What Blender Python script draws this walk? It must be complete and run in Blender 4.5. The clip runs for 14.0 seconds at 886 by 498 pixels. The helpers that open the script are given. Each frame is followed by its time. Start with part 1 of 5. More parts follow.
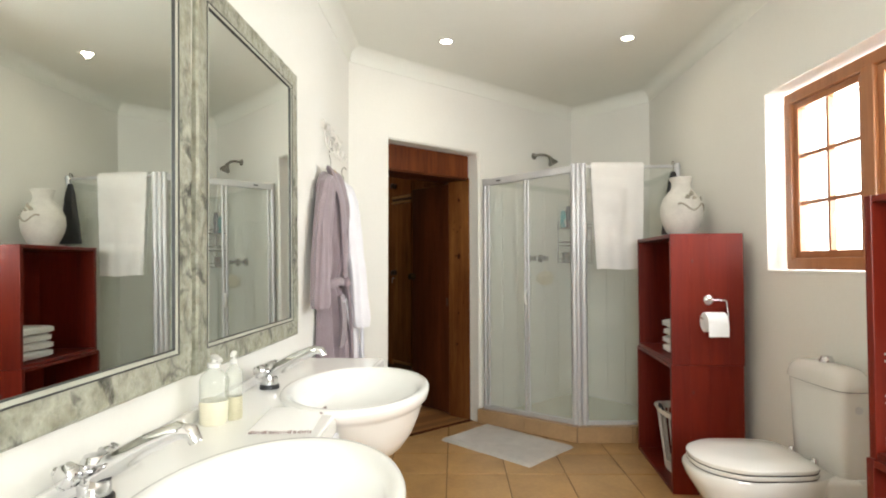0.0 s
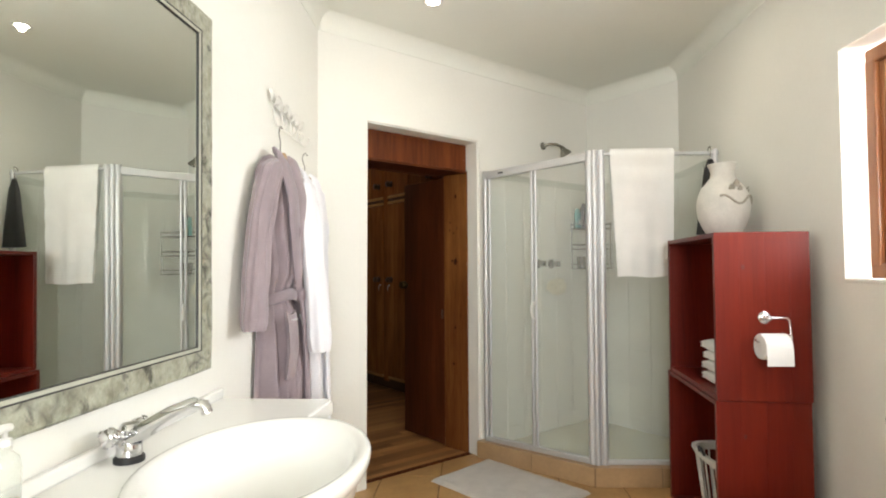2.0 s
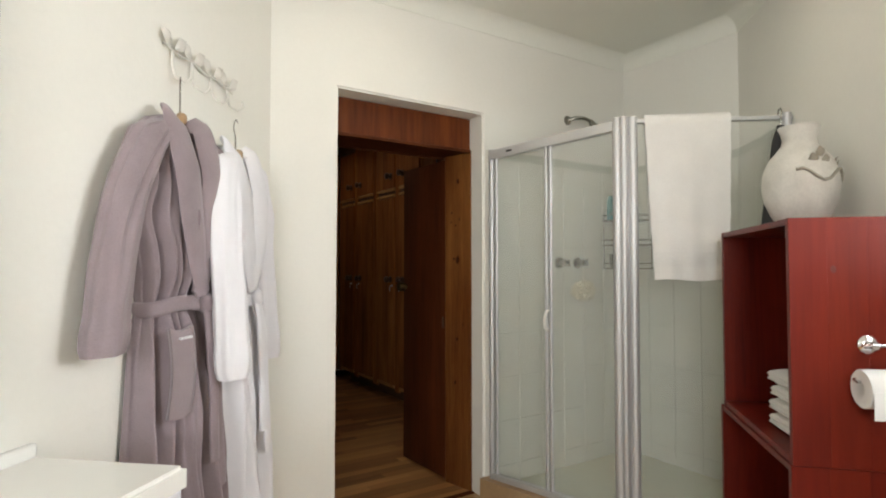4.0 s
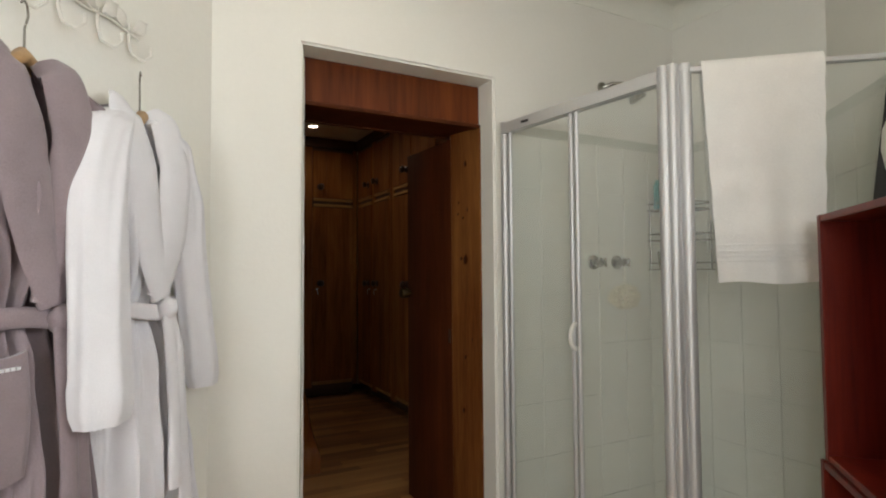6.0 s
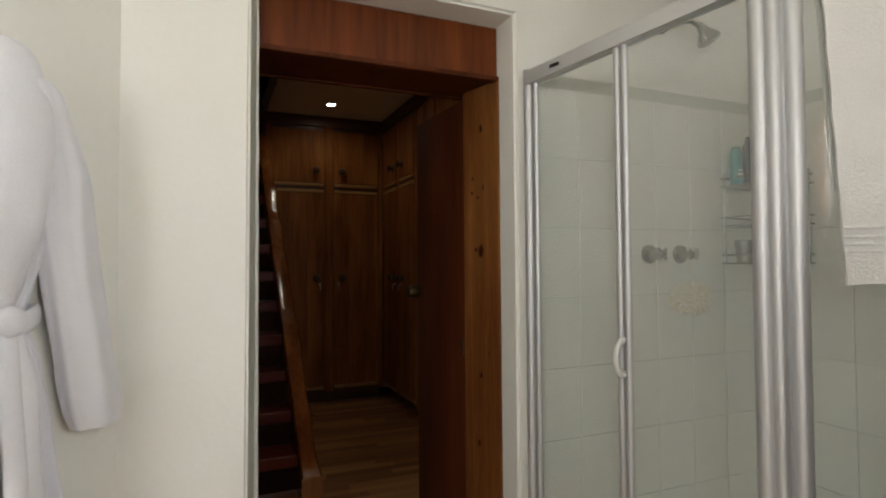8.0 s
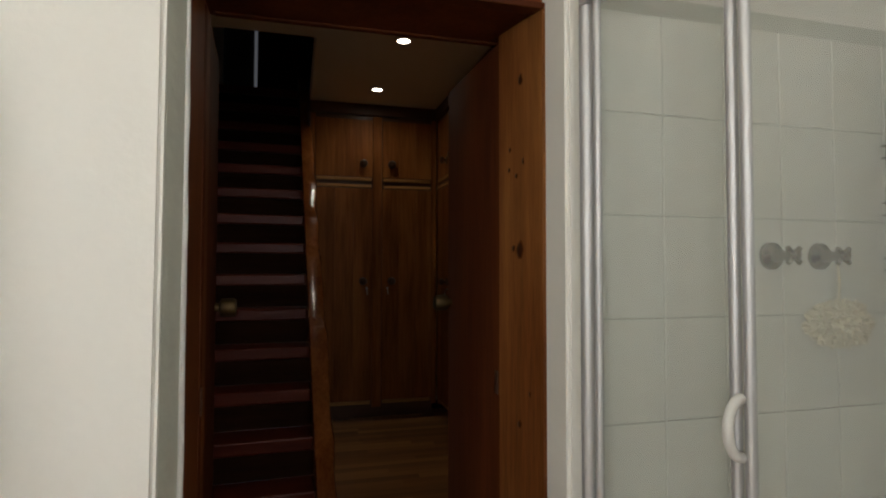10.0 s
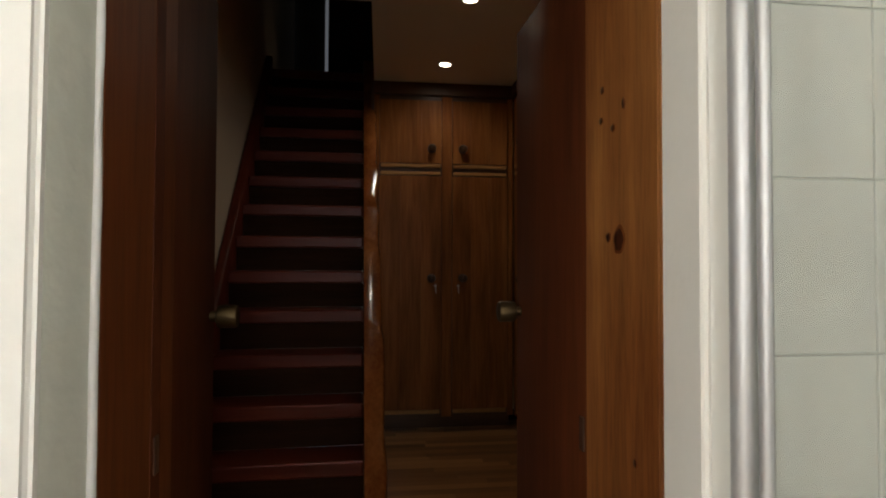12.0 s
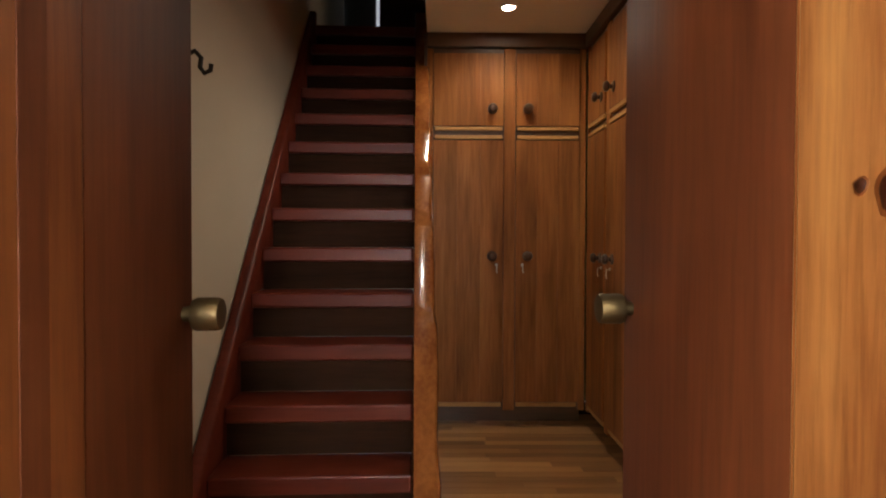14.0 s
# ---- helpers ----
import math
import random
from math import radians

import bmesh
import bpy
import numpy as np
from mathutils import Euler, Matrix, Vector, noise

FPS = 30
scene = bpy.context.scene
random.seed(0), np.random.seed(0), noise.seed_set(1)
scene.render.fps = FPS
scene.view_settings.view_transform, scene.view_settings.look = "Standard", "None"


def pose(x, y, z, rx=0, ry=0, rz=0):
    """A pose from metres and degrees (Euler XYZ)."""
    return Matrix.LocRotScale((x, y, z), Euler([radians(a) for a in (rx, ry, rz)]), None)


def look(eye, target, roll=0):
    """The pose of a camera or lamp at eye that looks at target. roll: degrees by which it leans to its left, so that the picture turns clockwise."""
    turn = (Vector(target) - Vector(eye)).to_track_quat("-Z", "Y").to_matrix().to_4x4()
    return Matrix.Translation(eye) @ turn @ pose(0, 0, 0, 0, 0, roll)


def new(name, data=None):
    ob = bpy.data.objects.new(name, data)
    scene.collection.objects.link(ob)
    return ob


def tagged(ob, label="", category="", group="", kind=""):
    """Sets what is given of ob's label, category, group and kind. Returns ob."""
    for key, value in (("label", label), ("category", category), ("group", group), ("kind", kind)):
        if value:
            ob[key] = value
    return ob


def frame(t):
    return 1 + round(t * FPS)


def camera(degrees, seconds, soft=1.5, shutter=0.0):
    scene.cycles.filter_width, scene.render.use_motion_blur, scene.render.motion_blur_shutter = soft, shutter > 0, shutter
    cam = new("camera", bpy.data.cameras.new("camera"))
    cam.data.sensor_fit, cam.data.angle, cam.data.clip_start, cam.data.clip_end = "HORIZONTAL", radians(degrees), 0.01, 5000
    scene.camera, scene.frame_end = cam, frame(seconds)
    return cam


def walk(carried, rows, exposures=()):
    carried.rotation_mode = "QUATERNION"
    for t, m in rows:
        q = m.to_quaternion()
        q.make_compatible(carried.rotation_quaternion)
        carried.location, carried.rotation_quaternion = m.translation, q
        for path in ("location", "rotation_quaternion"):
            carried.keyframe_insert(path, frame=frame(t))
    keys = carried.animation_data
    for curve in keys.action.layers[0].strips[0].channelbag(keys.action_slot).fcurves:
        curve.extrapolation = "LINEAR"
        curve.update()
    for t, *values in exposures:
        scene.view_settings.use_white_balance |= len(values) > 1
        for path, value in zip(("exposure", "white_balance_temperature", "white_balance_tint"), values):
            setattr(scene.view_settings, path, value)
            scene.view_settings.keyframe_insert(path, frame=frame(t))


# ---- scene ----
cam = camera(77.1, 14.0, soft=2.0)
PATH = [
    (0, (-0.075, -0.381, 1.176), (1.21, 1.15, 1.23), -0.2),
    (0.5, (0.043, -0.31, 1.181), (1.325, 1.224, 1.239), -0.3),
    (1, (0.164, -0.226, 1.185), (1.439, 1.314, 1.247), -0.3),
    (1.5, (0.292, -0.121, 1.185), (1.552, 1.43, 1.253), -0.4),
    (2, (0.419, -0.019, 1.186), (1.659, 1.548, 1.258), -0.3),
    (2.5, (0.531, 0.056, 1.184), (1.751, 1.64, 1.258), -0.3),
    (3, (0.68, 0.138, 1.198), (1.868, 1.746, 1.256), -0.3),
    (5.5, (1.439, 0.556, 1.176), (2.4, 2.307, 1.273), 0.0),
    (6, (1.502, 0.666, 1.174), (2.447, 2.427, 1.261), -0.4),
    (6.5, (1.61, 0.784, 1.185), (2.515, 2.565, 1.256), -0.3),
    (7, (1.704, 0.876, 1.181), (2.57, 2.678, 1.244), -0.3),
    (9.5, (2.15, 1.408, 1.192), (2.748, 3.316, 1.258), -0.1),
    (10, (2.225, 1.521, 1.188), (2.743, 3.452, 1.257), 0.1),
    (10.5, (2.291, 1.638, 1.189), (2.734, 3.587, 1.261), 0.1),
    (11, (2.338, 1.724, 1.185), (2.701, 3.689, 1.257), 0.4),
    (11.5, (2.361, 1.806, 1.188), (2.656, 3.783, 1.257), 0.2),
    (12, (2.384, 1.945, 1.195), (2.609, 3.932, 1.245), 0.2),
    (12.5, (2.395, 2.059, 1.198), (2.564, 4.052, 1.222), 0.4),
    (13, (2.399, 2.173, 1.197), (2.515, 4.169, 1.195), 0.3),
    (13.5, (2.401, 2.274, 1.196), (2.464, 4.272, 1.166), 0.2),
    (14, (2.404, 2.376, 1.192), (2.424, 4.376, 1.156), 0.2),
]
EXPOSURES = [(0.0, -0.34), (1.5, -0.17), (3.0, -0.38), (5.5, -0.75), (7.0, -0.86), (9.5, -0.88), (11.0, -0.74), (12.0, -0.34), (12.5, 0.12), (13.0, 0.85), (13.5, 1.66), (14.0, 1.82)]
walk(cam, [(t, look(eye, target, roll)) for t, eye, target, roll in PATH], EXPOSURES)

# ---- axes of the bathroom: u runs along the mirror wall, n away from it ----
TURN = 48.8
BM = pose(0, 0, 0, 0, 0, TURN)
N_LEFT, N_RIGHT, U_BACK = -0.462, 1.72, -1.9
DOOR_Y, HALL_Y = 2.63, 2.98
CEIL, HALL_CEIL, UPPER = 2.53, 2.475, 2.675


def bath(u, n, z=0.0, turn=0.0):
    """A pose in the bathroom's axes; local x runs along u, local y back to the mirror wall."""
    return BM @ pose(u, -n, z, 0, 0, turn)


def world_of(u, n):
    p = BM @ Vector((u, -n, 0))
    return p.x, p.y


# ---- world and lights ----
world = bpy.data.worlds.new("world")
scene.world = world
world.use_nodes = True
wn = world.node_tree.nodes
sky = wn.new("ShaderNodeTexSky")
sky.sky_type = "NISHITA"
sky.sun_disc = False
sky.sun_elevation, sky.sun_rotation = radians(42), radians(150)
wn["Background"].inputs[1].default_value = 0.12
world.node_tree.links.new(sky.outputs[0], wn["Background"].inputs[0])


def area_lamp(name, m, sx, sy, watts, colour):
    data = bpy.data.lights.new(name, "AREA")
    data.shape, data.size, data.size_y, data.energy, data.color = "RECTANGLE", sx, sy, watts, colour
    ob = new(name, data)
    ob.matrix_basis = m
    return ob


def spot_lamp(name, x, y, z, watts, colour, size, blend):
    data = bpy.data.lights.new(name, "SPOT")
    data.energy, data.color, data.spot_size, data.spot_blend, data.shadow_soft_size = watts, colour, radians(size), blend, 0.02
    ob = new(name, data)
    ob.matrix_basis = pose(x, y, z)
    return ob


sun_data = bpy.data.lights.new("sun", "SUN")
sun_data.energy, sun_data.angle, sun_data.color = 0.6, radians(12), (1.0, 0.97, 0.93)
sun = new("sun", sun_data)
sun.matrix_basis = look((0, 0, 30), (-14, 22, 0))

# daylight through the window beside the toilet; added unseen fill lamp behind the walker
window_light = area_lamp("window_light", look((*world_of(1.84, 2.08), 1.6), (*world_of(1.74, 0.0), 0.45)), 1.15, 0.9, 64, (0.89, 0.94, 0.985))
back_light = area_lamp("back_fill_light", look((*world_of(U_BACK - 0.06, 0.75), 1.6), (*world_of(1.9, 1.9), 1.15)), 1.15, 0.9, 112, (0.93, 0.95, 0.97))
SPOTS_BATH = [(2.089, 2.16), (2.897, 1.432)]
SPOTS_HALL = [(2.793, 5.47), (2.812, 4.575)]
for x, y in SPOTS_BATH:
    spot_lamp("downlight_lamp", x, y, CEIL - 0.014, 5, (1.0, 0.9, 0.72), 165, 1.0)
for x, y in SPOTS_HALL:
    spot_lamp("downlight_lamp", x, y, HALL_CEIL - 0.014, 3.25, (1.0, 0.88, 0.70), 150, 0.6)


# ---- materials ----
def nodes_of(name):
    m = bpy.data.materials.new(name)
    m.use_nodes = True
    return m, m.node_tree.nodes, m.node_tree.links, m.node_tree.nodes["Principled BSDF"]


def mix(nodes, links, fac, a, b, mode="MIX"):
    k = nodes.new("ShaderNodeMix")
    k.data_type, k.blend_type = "RGBA", mode
    for sock, value in ((k.inputs[0], fac), (k.inputs[6], a), (k.inputs[7], b)):
        if isinstance(value, bpy.types.NodeSocket):
            links.new(value, sock)
        else:
            sock.default_value = value if isinstance(value, float) else (*value, 1.0)
    return k.outputs[2]


def noise_of(nodes, links, scale, detail=4.0, stretch=(1, 1, 1), rough=0.55, spread=False, distort=0.0):
    tc = nodes.new("ShaderNodeTexCoord")
    mp = nodes.new("ShaderNodeMapping")
    mp.inputs["Scale"].default_value = stretch
    links.new(tc.outputs["Object"], mp.inputs["Vector"])
    if spread:
        info = nodes.new("ShaderNodeObjectInfo")
        mul = nodes.new("ShaderNodeMath")
        mul.operation = "MULTIPLY"
        mul.inputs[1].default_value = 37.0
        links.new(info.outputs["Random"], mul.inputs[0])
        links.new(mul.outputs[0], mp.inputs["Location"])
    nz = nodes.new("ShaderNodeTexNoise")
    nz.inputs["Scale"].default_value, nz.inputs["Detail"].default_value = scale, detail
    nz.inputs["Roughness"].default_value, nz.inputs["Distortion"].default_value = rough, distort
    links.new(mp.outputs[0], nz.inputs["Vector"])
    return nz.outputs["Fac"]


def ramp(nodes, links, fac, stops):
    r = nodes.new("ShaderNodeValToRGB")
    while len(r.color_ramp.elements) < len(stops):
        r.color_ramp.elements.new(0.5)
    for e, (p, c) in zip(r.color_ramp.elements, stops):
        e.position, e.color = p, (*c, 1.0) if len(c) == 3 else c
    links.new(fac, r.inputs[0])
    return r.outputs[0]


def bump(nodes, links, height, strength, distance, b):
    k = nodes.new("ShaderNodeBump")
    k.inputs["Strength"].default_value, k.inputs["Distance"].default_value = strength, distance
    links.new(height, k.inputs["Height"])
    links.new(k.outputs[0], b.inputs["Normal"])


def plain(name, colour, rough=0.5, metal=0.0, vary=0.06, scale=6.0, fine=90.0, relief=0.0, coat=0.0, spread=False):
    """A surface with broad and fine variation round one colour."""
    m, nodes, links, b = nodes_of(name)
    broad = noise_of(nodes, links, scale, 3.0, spread=spread)
    grain = noise_of(nodes, links, fine, 2.0)
    lo, hi = [c * (1 - vary) for c in colour], [min(1.0, c * (1 + vary)) for c in colour]
    col = ramp(nodes, links, broad, [(0.3, lo), (0.7, hi)])
    col = mix(nodes, links, 0.25, col, ramp(nodes, links, grain, [(0.35, lo), (0.65, hi)]))
    links.new(col, b.inputs["Base Color"])
    b.inputs["Roughness"].default_value, b.inputs["Metallic"].default_value = rough, metal
    b.inputs["Coat Weight"].default_value = coat
    if relief:
        bump(nodes, links, grain, 0.5, relief, b)
    return m


def wood(name, dark, mid, light, along="z", rough=0.4, coat=0.0, grain=1.0, spread=True, spec=0.5, piece=0.0):
    """Varnished timber: long figure and fine pores."""
    m, nodes, links, b = nodes_of(name)
    k = 0.06
    stretch = {"x": (k, 1, 1), "y": (1, k, 1), "z": (1, 1, k)}[along]
    fig = noise_of(nodes, links, 16 * grain, 5.0, stretch, 0.6, spread, 0.6)
    pores = noise_of(nodes, links, 120 * grain, 3.0, stretch, 0.6, spread)
    broad = noise_of(nodes, links, 4.2, 4.0, {"x": (0.22, 1, 1), "y": (1, 0.22, 1), "z": (1, 1, 0.22)}[along], 0.5, spread, 0.3)
    col = ramp(nodes, links, fig, [(0.28, dark), (0.5, mid), (0.74, light)])
    col = mix(nodes, links, 0.3, col, ramp(nodes, links, pores, [(0.35, dark), (0.6, light)]))
    col = mix(nodes, links, 0.38, col, ramp(nodes, links, broad, [(0.36, dark), (0.52, mid), (0.7, light)]))
    if piece:
        info = nodes.new("ShaderNodeObjectInfo")
        col = mix(nodes, links, piece, col, ramp(nodes, links, info.outputs["Random"], [(0.1, dark), (0.5, mid), (0.9, light)]))
    b.inputs["Specular IOR Level"].default_value = spec
    links.new(col, b.inputs["Base Color"])
    b.inputs["Roughness"].default_value, b.inputs["Coat Weight"].default_value = rough, coat
    b.inputs["Coat Roughness"].default_value = 0.12
    bump(nodes, links, pores, 0.25, 0.0015, b)
    return m


def glowing(name, colour, strength):
    m, nodes, links, b = nodes_of(name)
    b.inputs["Base Color"].default_value = (*colour, 1)
    b.inputs["Emission Color"].default_value, b.inputs["Emission Strength"].default_value = (*colour, 1), strength
    return m


def glass(name, tint=(0.93, 0.97, 0.95), film=0.05):
    """Thin clear pane with its true gloss and a film of soap or dust."""
    m, nodes, links, b = nodes_of(name)
    out = nodes["Material Output"]
    tr = nodes.new("ShaderNodeBsdfTransparent")
    tr.inputs[0].default_value = (*tint, 1)
    gl = nodes.new("ShaderNodeBsdfGlossy")
    gl.inputs["Roughness"].default_value = 0.02
    df = nodes.new("ShaderNodeBsdfDiffuse")
    df.inputs[0].default_value = (0.8, 0.82, 0.8, 1)
    lw = nodes.new("ShaderNodeLayerWeight")
    lw.inputs[0].default_value = 0.5
    pw = nodes.new("ShaderNodeMath")
    pw.operation, pw.inputs[1].default_value = "POWER", 5.0
    links.new(lw.outputs["Facing"], pw.inputs[0])
    fr = nodes.new("ShaderNodeMapRange")
    fr.inputs[3].default_value, fr.inputs[4].default_value = 0.03, 0.8
    links.new(pw.outputs[0], fr.inputs[0])
    m1, m2 = nodes.new("ShaderNodeMixShader"), nodes.new("ShaderNodeMixShader")
    nz = noise_of(nodes, links, 5.0, 5.0, (1, 1, 0.35))
    veil = nodes.new("ShaderNodeMapRange")
    veil.inputs[3].default_value, veil.inputs[4].default_value = film * 0.6, film * 1.4
    links.new(nz, veil.inputs[0])
    links.new(veil.outputs[0], m1.inputs[0])
    links.new(tr.outputs[0], m1.inputs[1])
    links.new(df.outputs[0], m1.inputs[2])
    links.new(fr.outputs[0], m2.inputs[0])
    links.new(m1.outputs[0], m2.inputs[1])
    links.new(gl.outputs[0], m2.inputs[2])
    links.new(m2.outputs[0], out.inputs[0])
    return m


def cloth(name, colour, vary=0.12, pile=0.004, fine=260.0):
    m, nodes, links, b = nodes_of(name)
    broad = noise_of(nodes, links, 9.0, 4.0)
    nap = noise_of(nodes, links, fine, 3.0)
    lo, hi = [c * (1 - vary) for c in colour], [min(1.0, c * (1 + vary)) for c in colour]
    col = mix(nodes, links, 0.5, ramp(nodes, links, broad, [(0.3, lo), (0.7, hi)]), ramp(nodes, links, nap, [(0.3, lo), (0.7, hi)]))
    links.new(col, b.inputs["Base Color"])
    b.inputs["Roughness"].default_value = 0.95
    b.inputs["Sheen Weight"].default_value = 0.3
    bump(nodes, links, nap, 0.35, pile, b)
    return m


def stone_frame(name):
    """Mottled grey-green slate-like casting with dark cracks."""
    m, nodes, links, b = nodes_of(name)
    blot = noise_of(nodes, links, 17.0, 5.0)
    fine = noise_of(nodes, links, 60.0, 4.0)
    col = ramp(nodes, links, blot, [(0.3, (0.14, 0.14, 0.095)), (0.42, (0.27, 0.27, 0.195)), (0.52, (0.36, 0.36, 0.28)), (0.62, (0.27, 0.265, 0.185)), (0.72, (0.17, 0.165, 0.11))])
    col = mix(nodes, links, 0.2, col, ramp(nodes, links, fine, [(0.3, (0.12, 0.12, 0.09)), (0.7, (0.62, 0.6, 0.5))]))
    tc = nodes.new("ShaderNodeTexCoord")
    warp = nodes.new("ShaderNodeTexNoise")
    warp.inputs["Scale"].default_value = 7.0
    links.new(tc.outputs["Object"], warp.inputs["Vector"])
    shift = nodes.new("ShaderNodeMix")
    shift.data_type, shift.blend_type = "RGBA", "ADD"
    shift.inputs[0].default_value = 0.22
    links.new(tc.outputs["Object"], shift.inputs[6])
    links.new(warp.outputs["Color"], shift.inputs[7])
    cell = nodes.new("ShaderNodeTexVoronoi")
    cell.feature = "DISTANCE_TO_EDGE"
    cell.inputs["Scale"].default_value = 8.0
    links.new(shift.outputs[2], cell.inputs["Vector"])
    line = ramp(nodes, links, cell.outputs["Distance"], [(0.0, (0.75, 0.75, 0.75)), (0.035, (0.3, 0.3, 0.3)), (0.09, (0, 0, 0))])
    gate = ramp(nodes, links, noise_of(nodes, links, 7.0, 3.0), [(0.5, (0, 0, 0)), (0.6, (1, 1, 1))])
    line = mix(nodes, links, 1.0, line, gate, "MULTIPLY")
    col = mix(nodes, links, line, col, (0.07, 0.07, 0.055))
    slash = noise_of(nodes, links, 13.0, 4.0, (1, 1, 1), distort=0.5)
    slash = ramp(nodes, links, slash, [(0.6, (0, 0, 0)), (0.64, (0.55, 0.55, 0.55)), (0.7, (0.95, 0.95, 0.95))])
    col = mix(nodes, links, slash, col, (0.035, 0.035, 0.024))
    links.new(col, b.inputs["Base Color"])
    b.inputs["Roughness"].default_value = 0.35
    bump(nodes, links, blot, 0.9, 0.02, b)
    return m


M_WALL = plain("white_plaster", (0.82, 0.805, 0.742), 0.7, vary=0.025, scale=1.6, fine=60, relief=0.0012)
M_CEIL = plain("ceiling_paint", (0.82, 0.82, 0.745), 0.8, vary=0.02, scale=1.2, fine=50)
M_REVEAL = plain("grey_green_gloss", (0.58, 0.59, 0.50), 0.45, vary=0.06, scale=5, fine=40, relief=0.003)
M_HALLWALL = plain("cream_wall", (0.62, 0.53, 0.40), 0.75, vary=0.03, scale=2, relief=0.001)
# near-black base colour stands in for the darkness of the upper storey
M_WALL_SHADE = plain("upper_wall_shade", (0.06, 0.055, 0.05), 0.9, vary=0.05)
M_FLOOR_TILE = plain("terracotta_tile", (0.45, 0.265, 0.105), 0.32, vary=0.2, scale=5, fine=45, relief=0.0006, spread=True)
M_GROUT = plain("grout", (0.22, 0.14, 0.07), 0.9, vary=0.1)
M_KERB_TILE = plain("kerb_tile", (0.42, 0.27, 0.14), 0.3, vary=0.15, scale=7, fine=60, spread=True)
M_SHOWER_TILE = plain("shower_tile", (0.76, 0.765, 0.69), 0.18, vary=0.02, scale=3, fine=30, relief=0.0008, spread=True)
M_SHOWER_GROUT = plain("shower_grout", (0.55, 0.56, 0.49), 0.8, vary=0.05)
M_TRAY = plain("shower_tray", (0.66, 0.66, 0.52), 0.25, vary=0.04)
M_CERAMIC = plain("white_ceramic", (0.83, 0.82, 0.78), 0.16, vary=0.01, coat=0.15)
M_TOILET = plain("toilet_ceramic", (0.76, 0.75, 0.70), 0.1, vary=0.015, coat=0.4)
M_CABINET = plain("white_laminate", (0.78, 0.8, 0.84), 0.35, vary=0.02)
M_CHROME = plain("chrome", (0.66, 0.66, 0.67), 0.07, 1.0, vary=0.02)
M_ALU = plain("satin_aluminium", (0.60, 0.60, 0.60), 0.5, 0.6, vary=0.01, scale=12)
M_NICKEL = plain("dull_nickel", (0.34, 0.33, 0.3), 0.22, 1.0, vary=0.08)
M_BLACK = plain("black_plastic", (0.012, 0.012, 0.013), 0.4, vary=0.1)
M_DARKSEAL = plain("dark_seal", (0.03, 0.03, 0.028), 0.5, vary=0.1)
M_MIRROR = plain("mirror_silver", (0.86, 0.9, 0.86), 0.0, 1.0, vary=0.0)
M_LIP = plain("pale_lip", (0.46, 0.46, 0.38), 0.4, vary=0.05)
M_STONE = stone_frame("mottled_frame")
M_REDWOOD = wood("red_stained_pine", (0.07, 0.006, 0.004), (0.14, 0.011, 0.005), (0.22, 0.024, 0.008), "z", 0.36, 0.0, spec=0.25, grain=0.6)
M_REDBOARD = wood("red_stained_board", (0.085, 0.007, 0.004), (0.14, 0.011, 0.005), (0.22, 0.024, 0.008), "z", 0.36, 0.0, grain=0.5, spec=0.25, piece=0.15)
M_WINWOOD = wood("orange_window_wood", (0.26, 0.09, 0.03), (0.36, 0.14, 0.05), (0.46, 0.2, 0.08), "z", 0.4, 0.2)
M_LINTEL = wood("orange_varnished_board", (0.05, 0.0095, 0.0022), (0.12, 0.026, 0.0055), (0.25, 0.07, 0.014), "z", 0.4, 0.0, grain=0.4, spec=0.2)
M_PINE = wood("knotty_pine", (0.065, 0.015, 0.0035), (0.145, 0.044, 0.0105), (0.3, 0.13, 0.036), "z", 0.42, 0.0, grain=1.3, spec=0.2)
M_LEAF = wood("dark_door_wood", (0.036, 0.0082, 0.0028), (0.073, 0.0182, 0.0057), (0.125, 0.036, 0.012), "z", 0.55, 0.0, spec=0.1, grain=0.6)
M_JAMBWOOD = wood("brown_jamb_wood", (0.055, 0.0125, 0.0035), (0.125, 0.033, 0.0085), (0.23, 0.073, 0.019), "z", 0.5, 0.0, spec=0.2, grain=0.8)
M_CUPBOARD = wood("cupboard_wood", (0.09, 0.025, 0.007), (0.24, 0.08, 0.02), (0.46, 0.19, 0.052), "z", 0.5, 0.0, spec=0.12, grain=0.5)
M_CUPDARK = wood("dark_rail_wood", (0.05, 0.022, 0.01), (0.09, 0.04, 0.016), (0.14, 0.06, 0.024), "x", 0.45, 0.2)
M_TREAD = wood("red_brown_tread", (0.06, 0.0085, 0.004), (0.105, 0.0155, 0.0068), (0.155, 0.028, 0.012), "x", 0.38, 0.0, grain=0.7, spec=0.25)
# brown wood darkened in colour for the shade under the tread noses
M_RISER = wood("shaded_riser", (0.014, 0.006, 0.003), (0.03, 0.012, 0.006), (0.048, 0.02, 0.01), "x", 0.75, 0.0, spec=0.05)
M_STRINGER = wood("glossy_stringer", (0.12, 0.026, 0.006), (0.22, 0.06, 0.014), (0.4, 0.155, 0.04), "z", 0.2, 0.6, grain=0.6)
M_PLANK = wood("laminate_plank", (0.15, 0.06, 0.02), (0.38, 0.175, 0.06), (0.62, 0.33, 0.125), "x", 0.4, 0.1, grain=0.9, piece=0.55)
M_HANGER = wood("hanger_wood", (0.35, 0.2, 0.08), (0.5, 0.3, 0.13), (0.6, 0.38, 0.18), "x", 0.4, 0.3)
M_KNOB = wood("dark_knob", (0.02, 0.01, 0.006), (0.05, 0.022, 0.012), (0.09, 0.04, 0.02), "z", 0.3, 0.4)
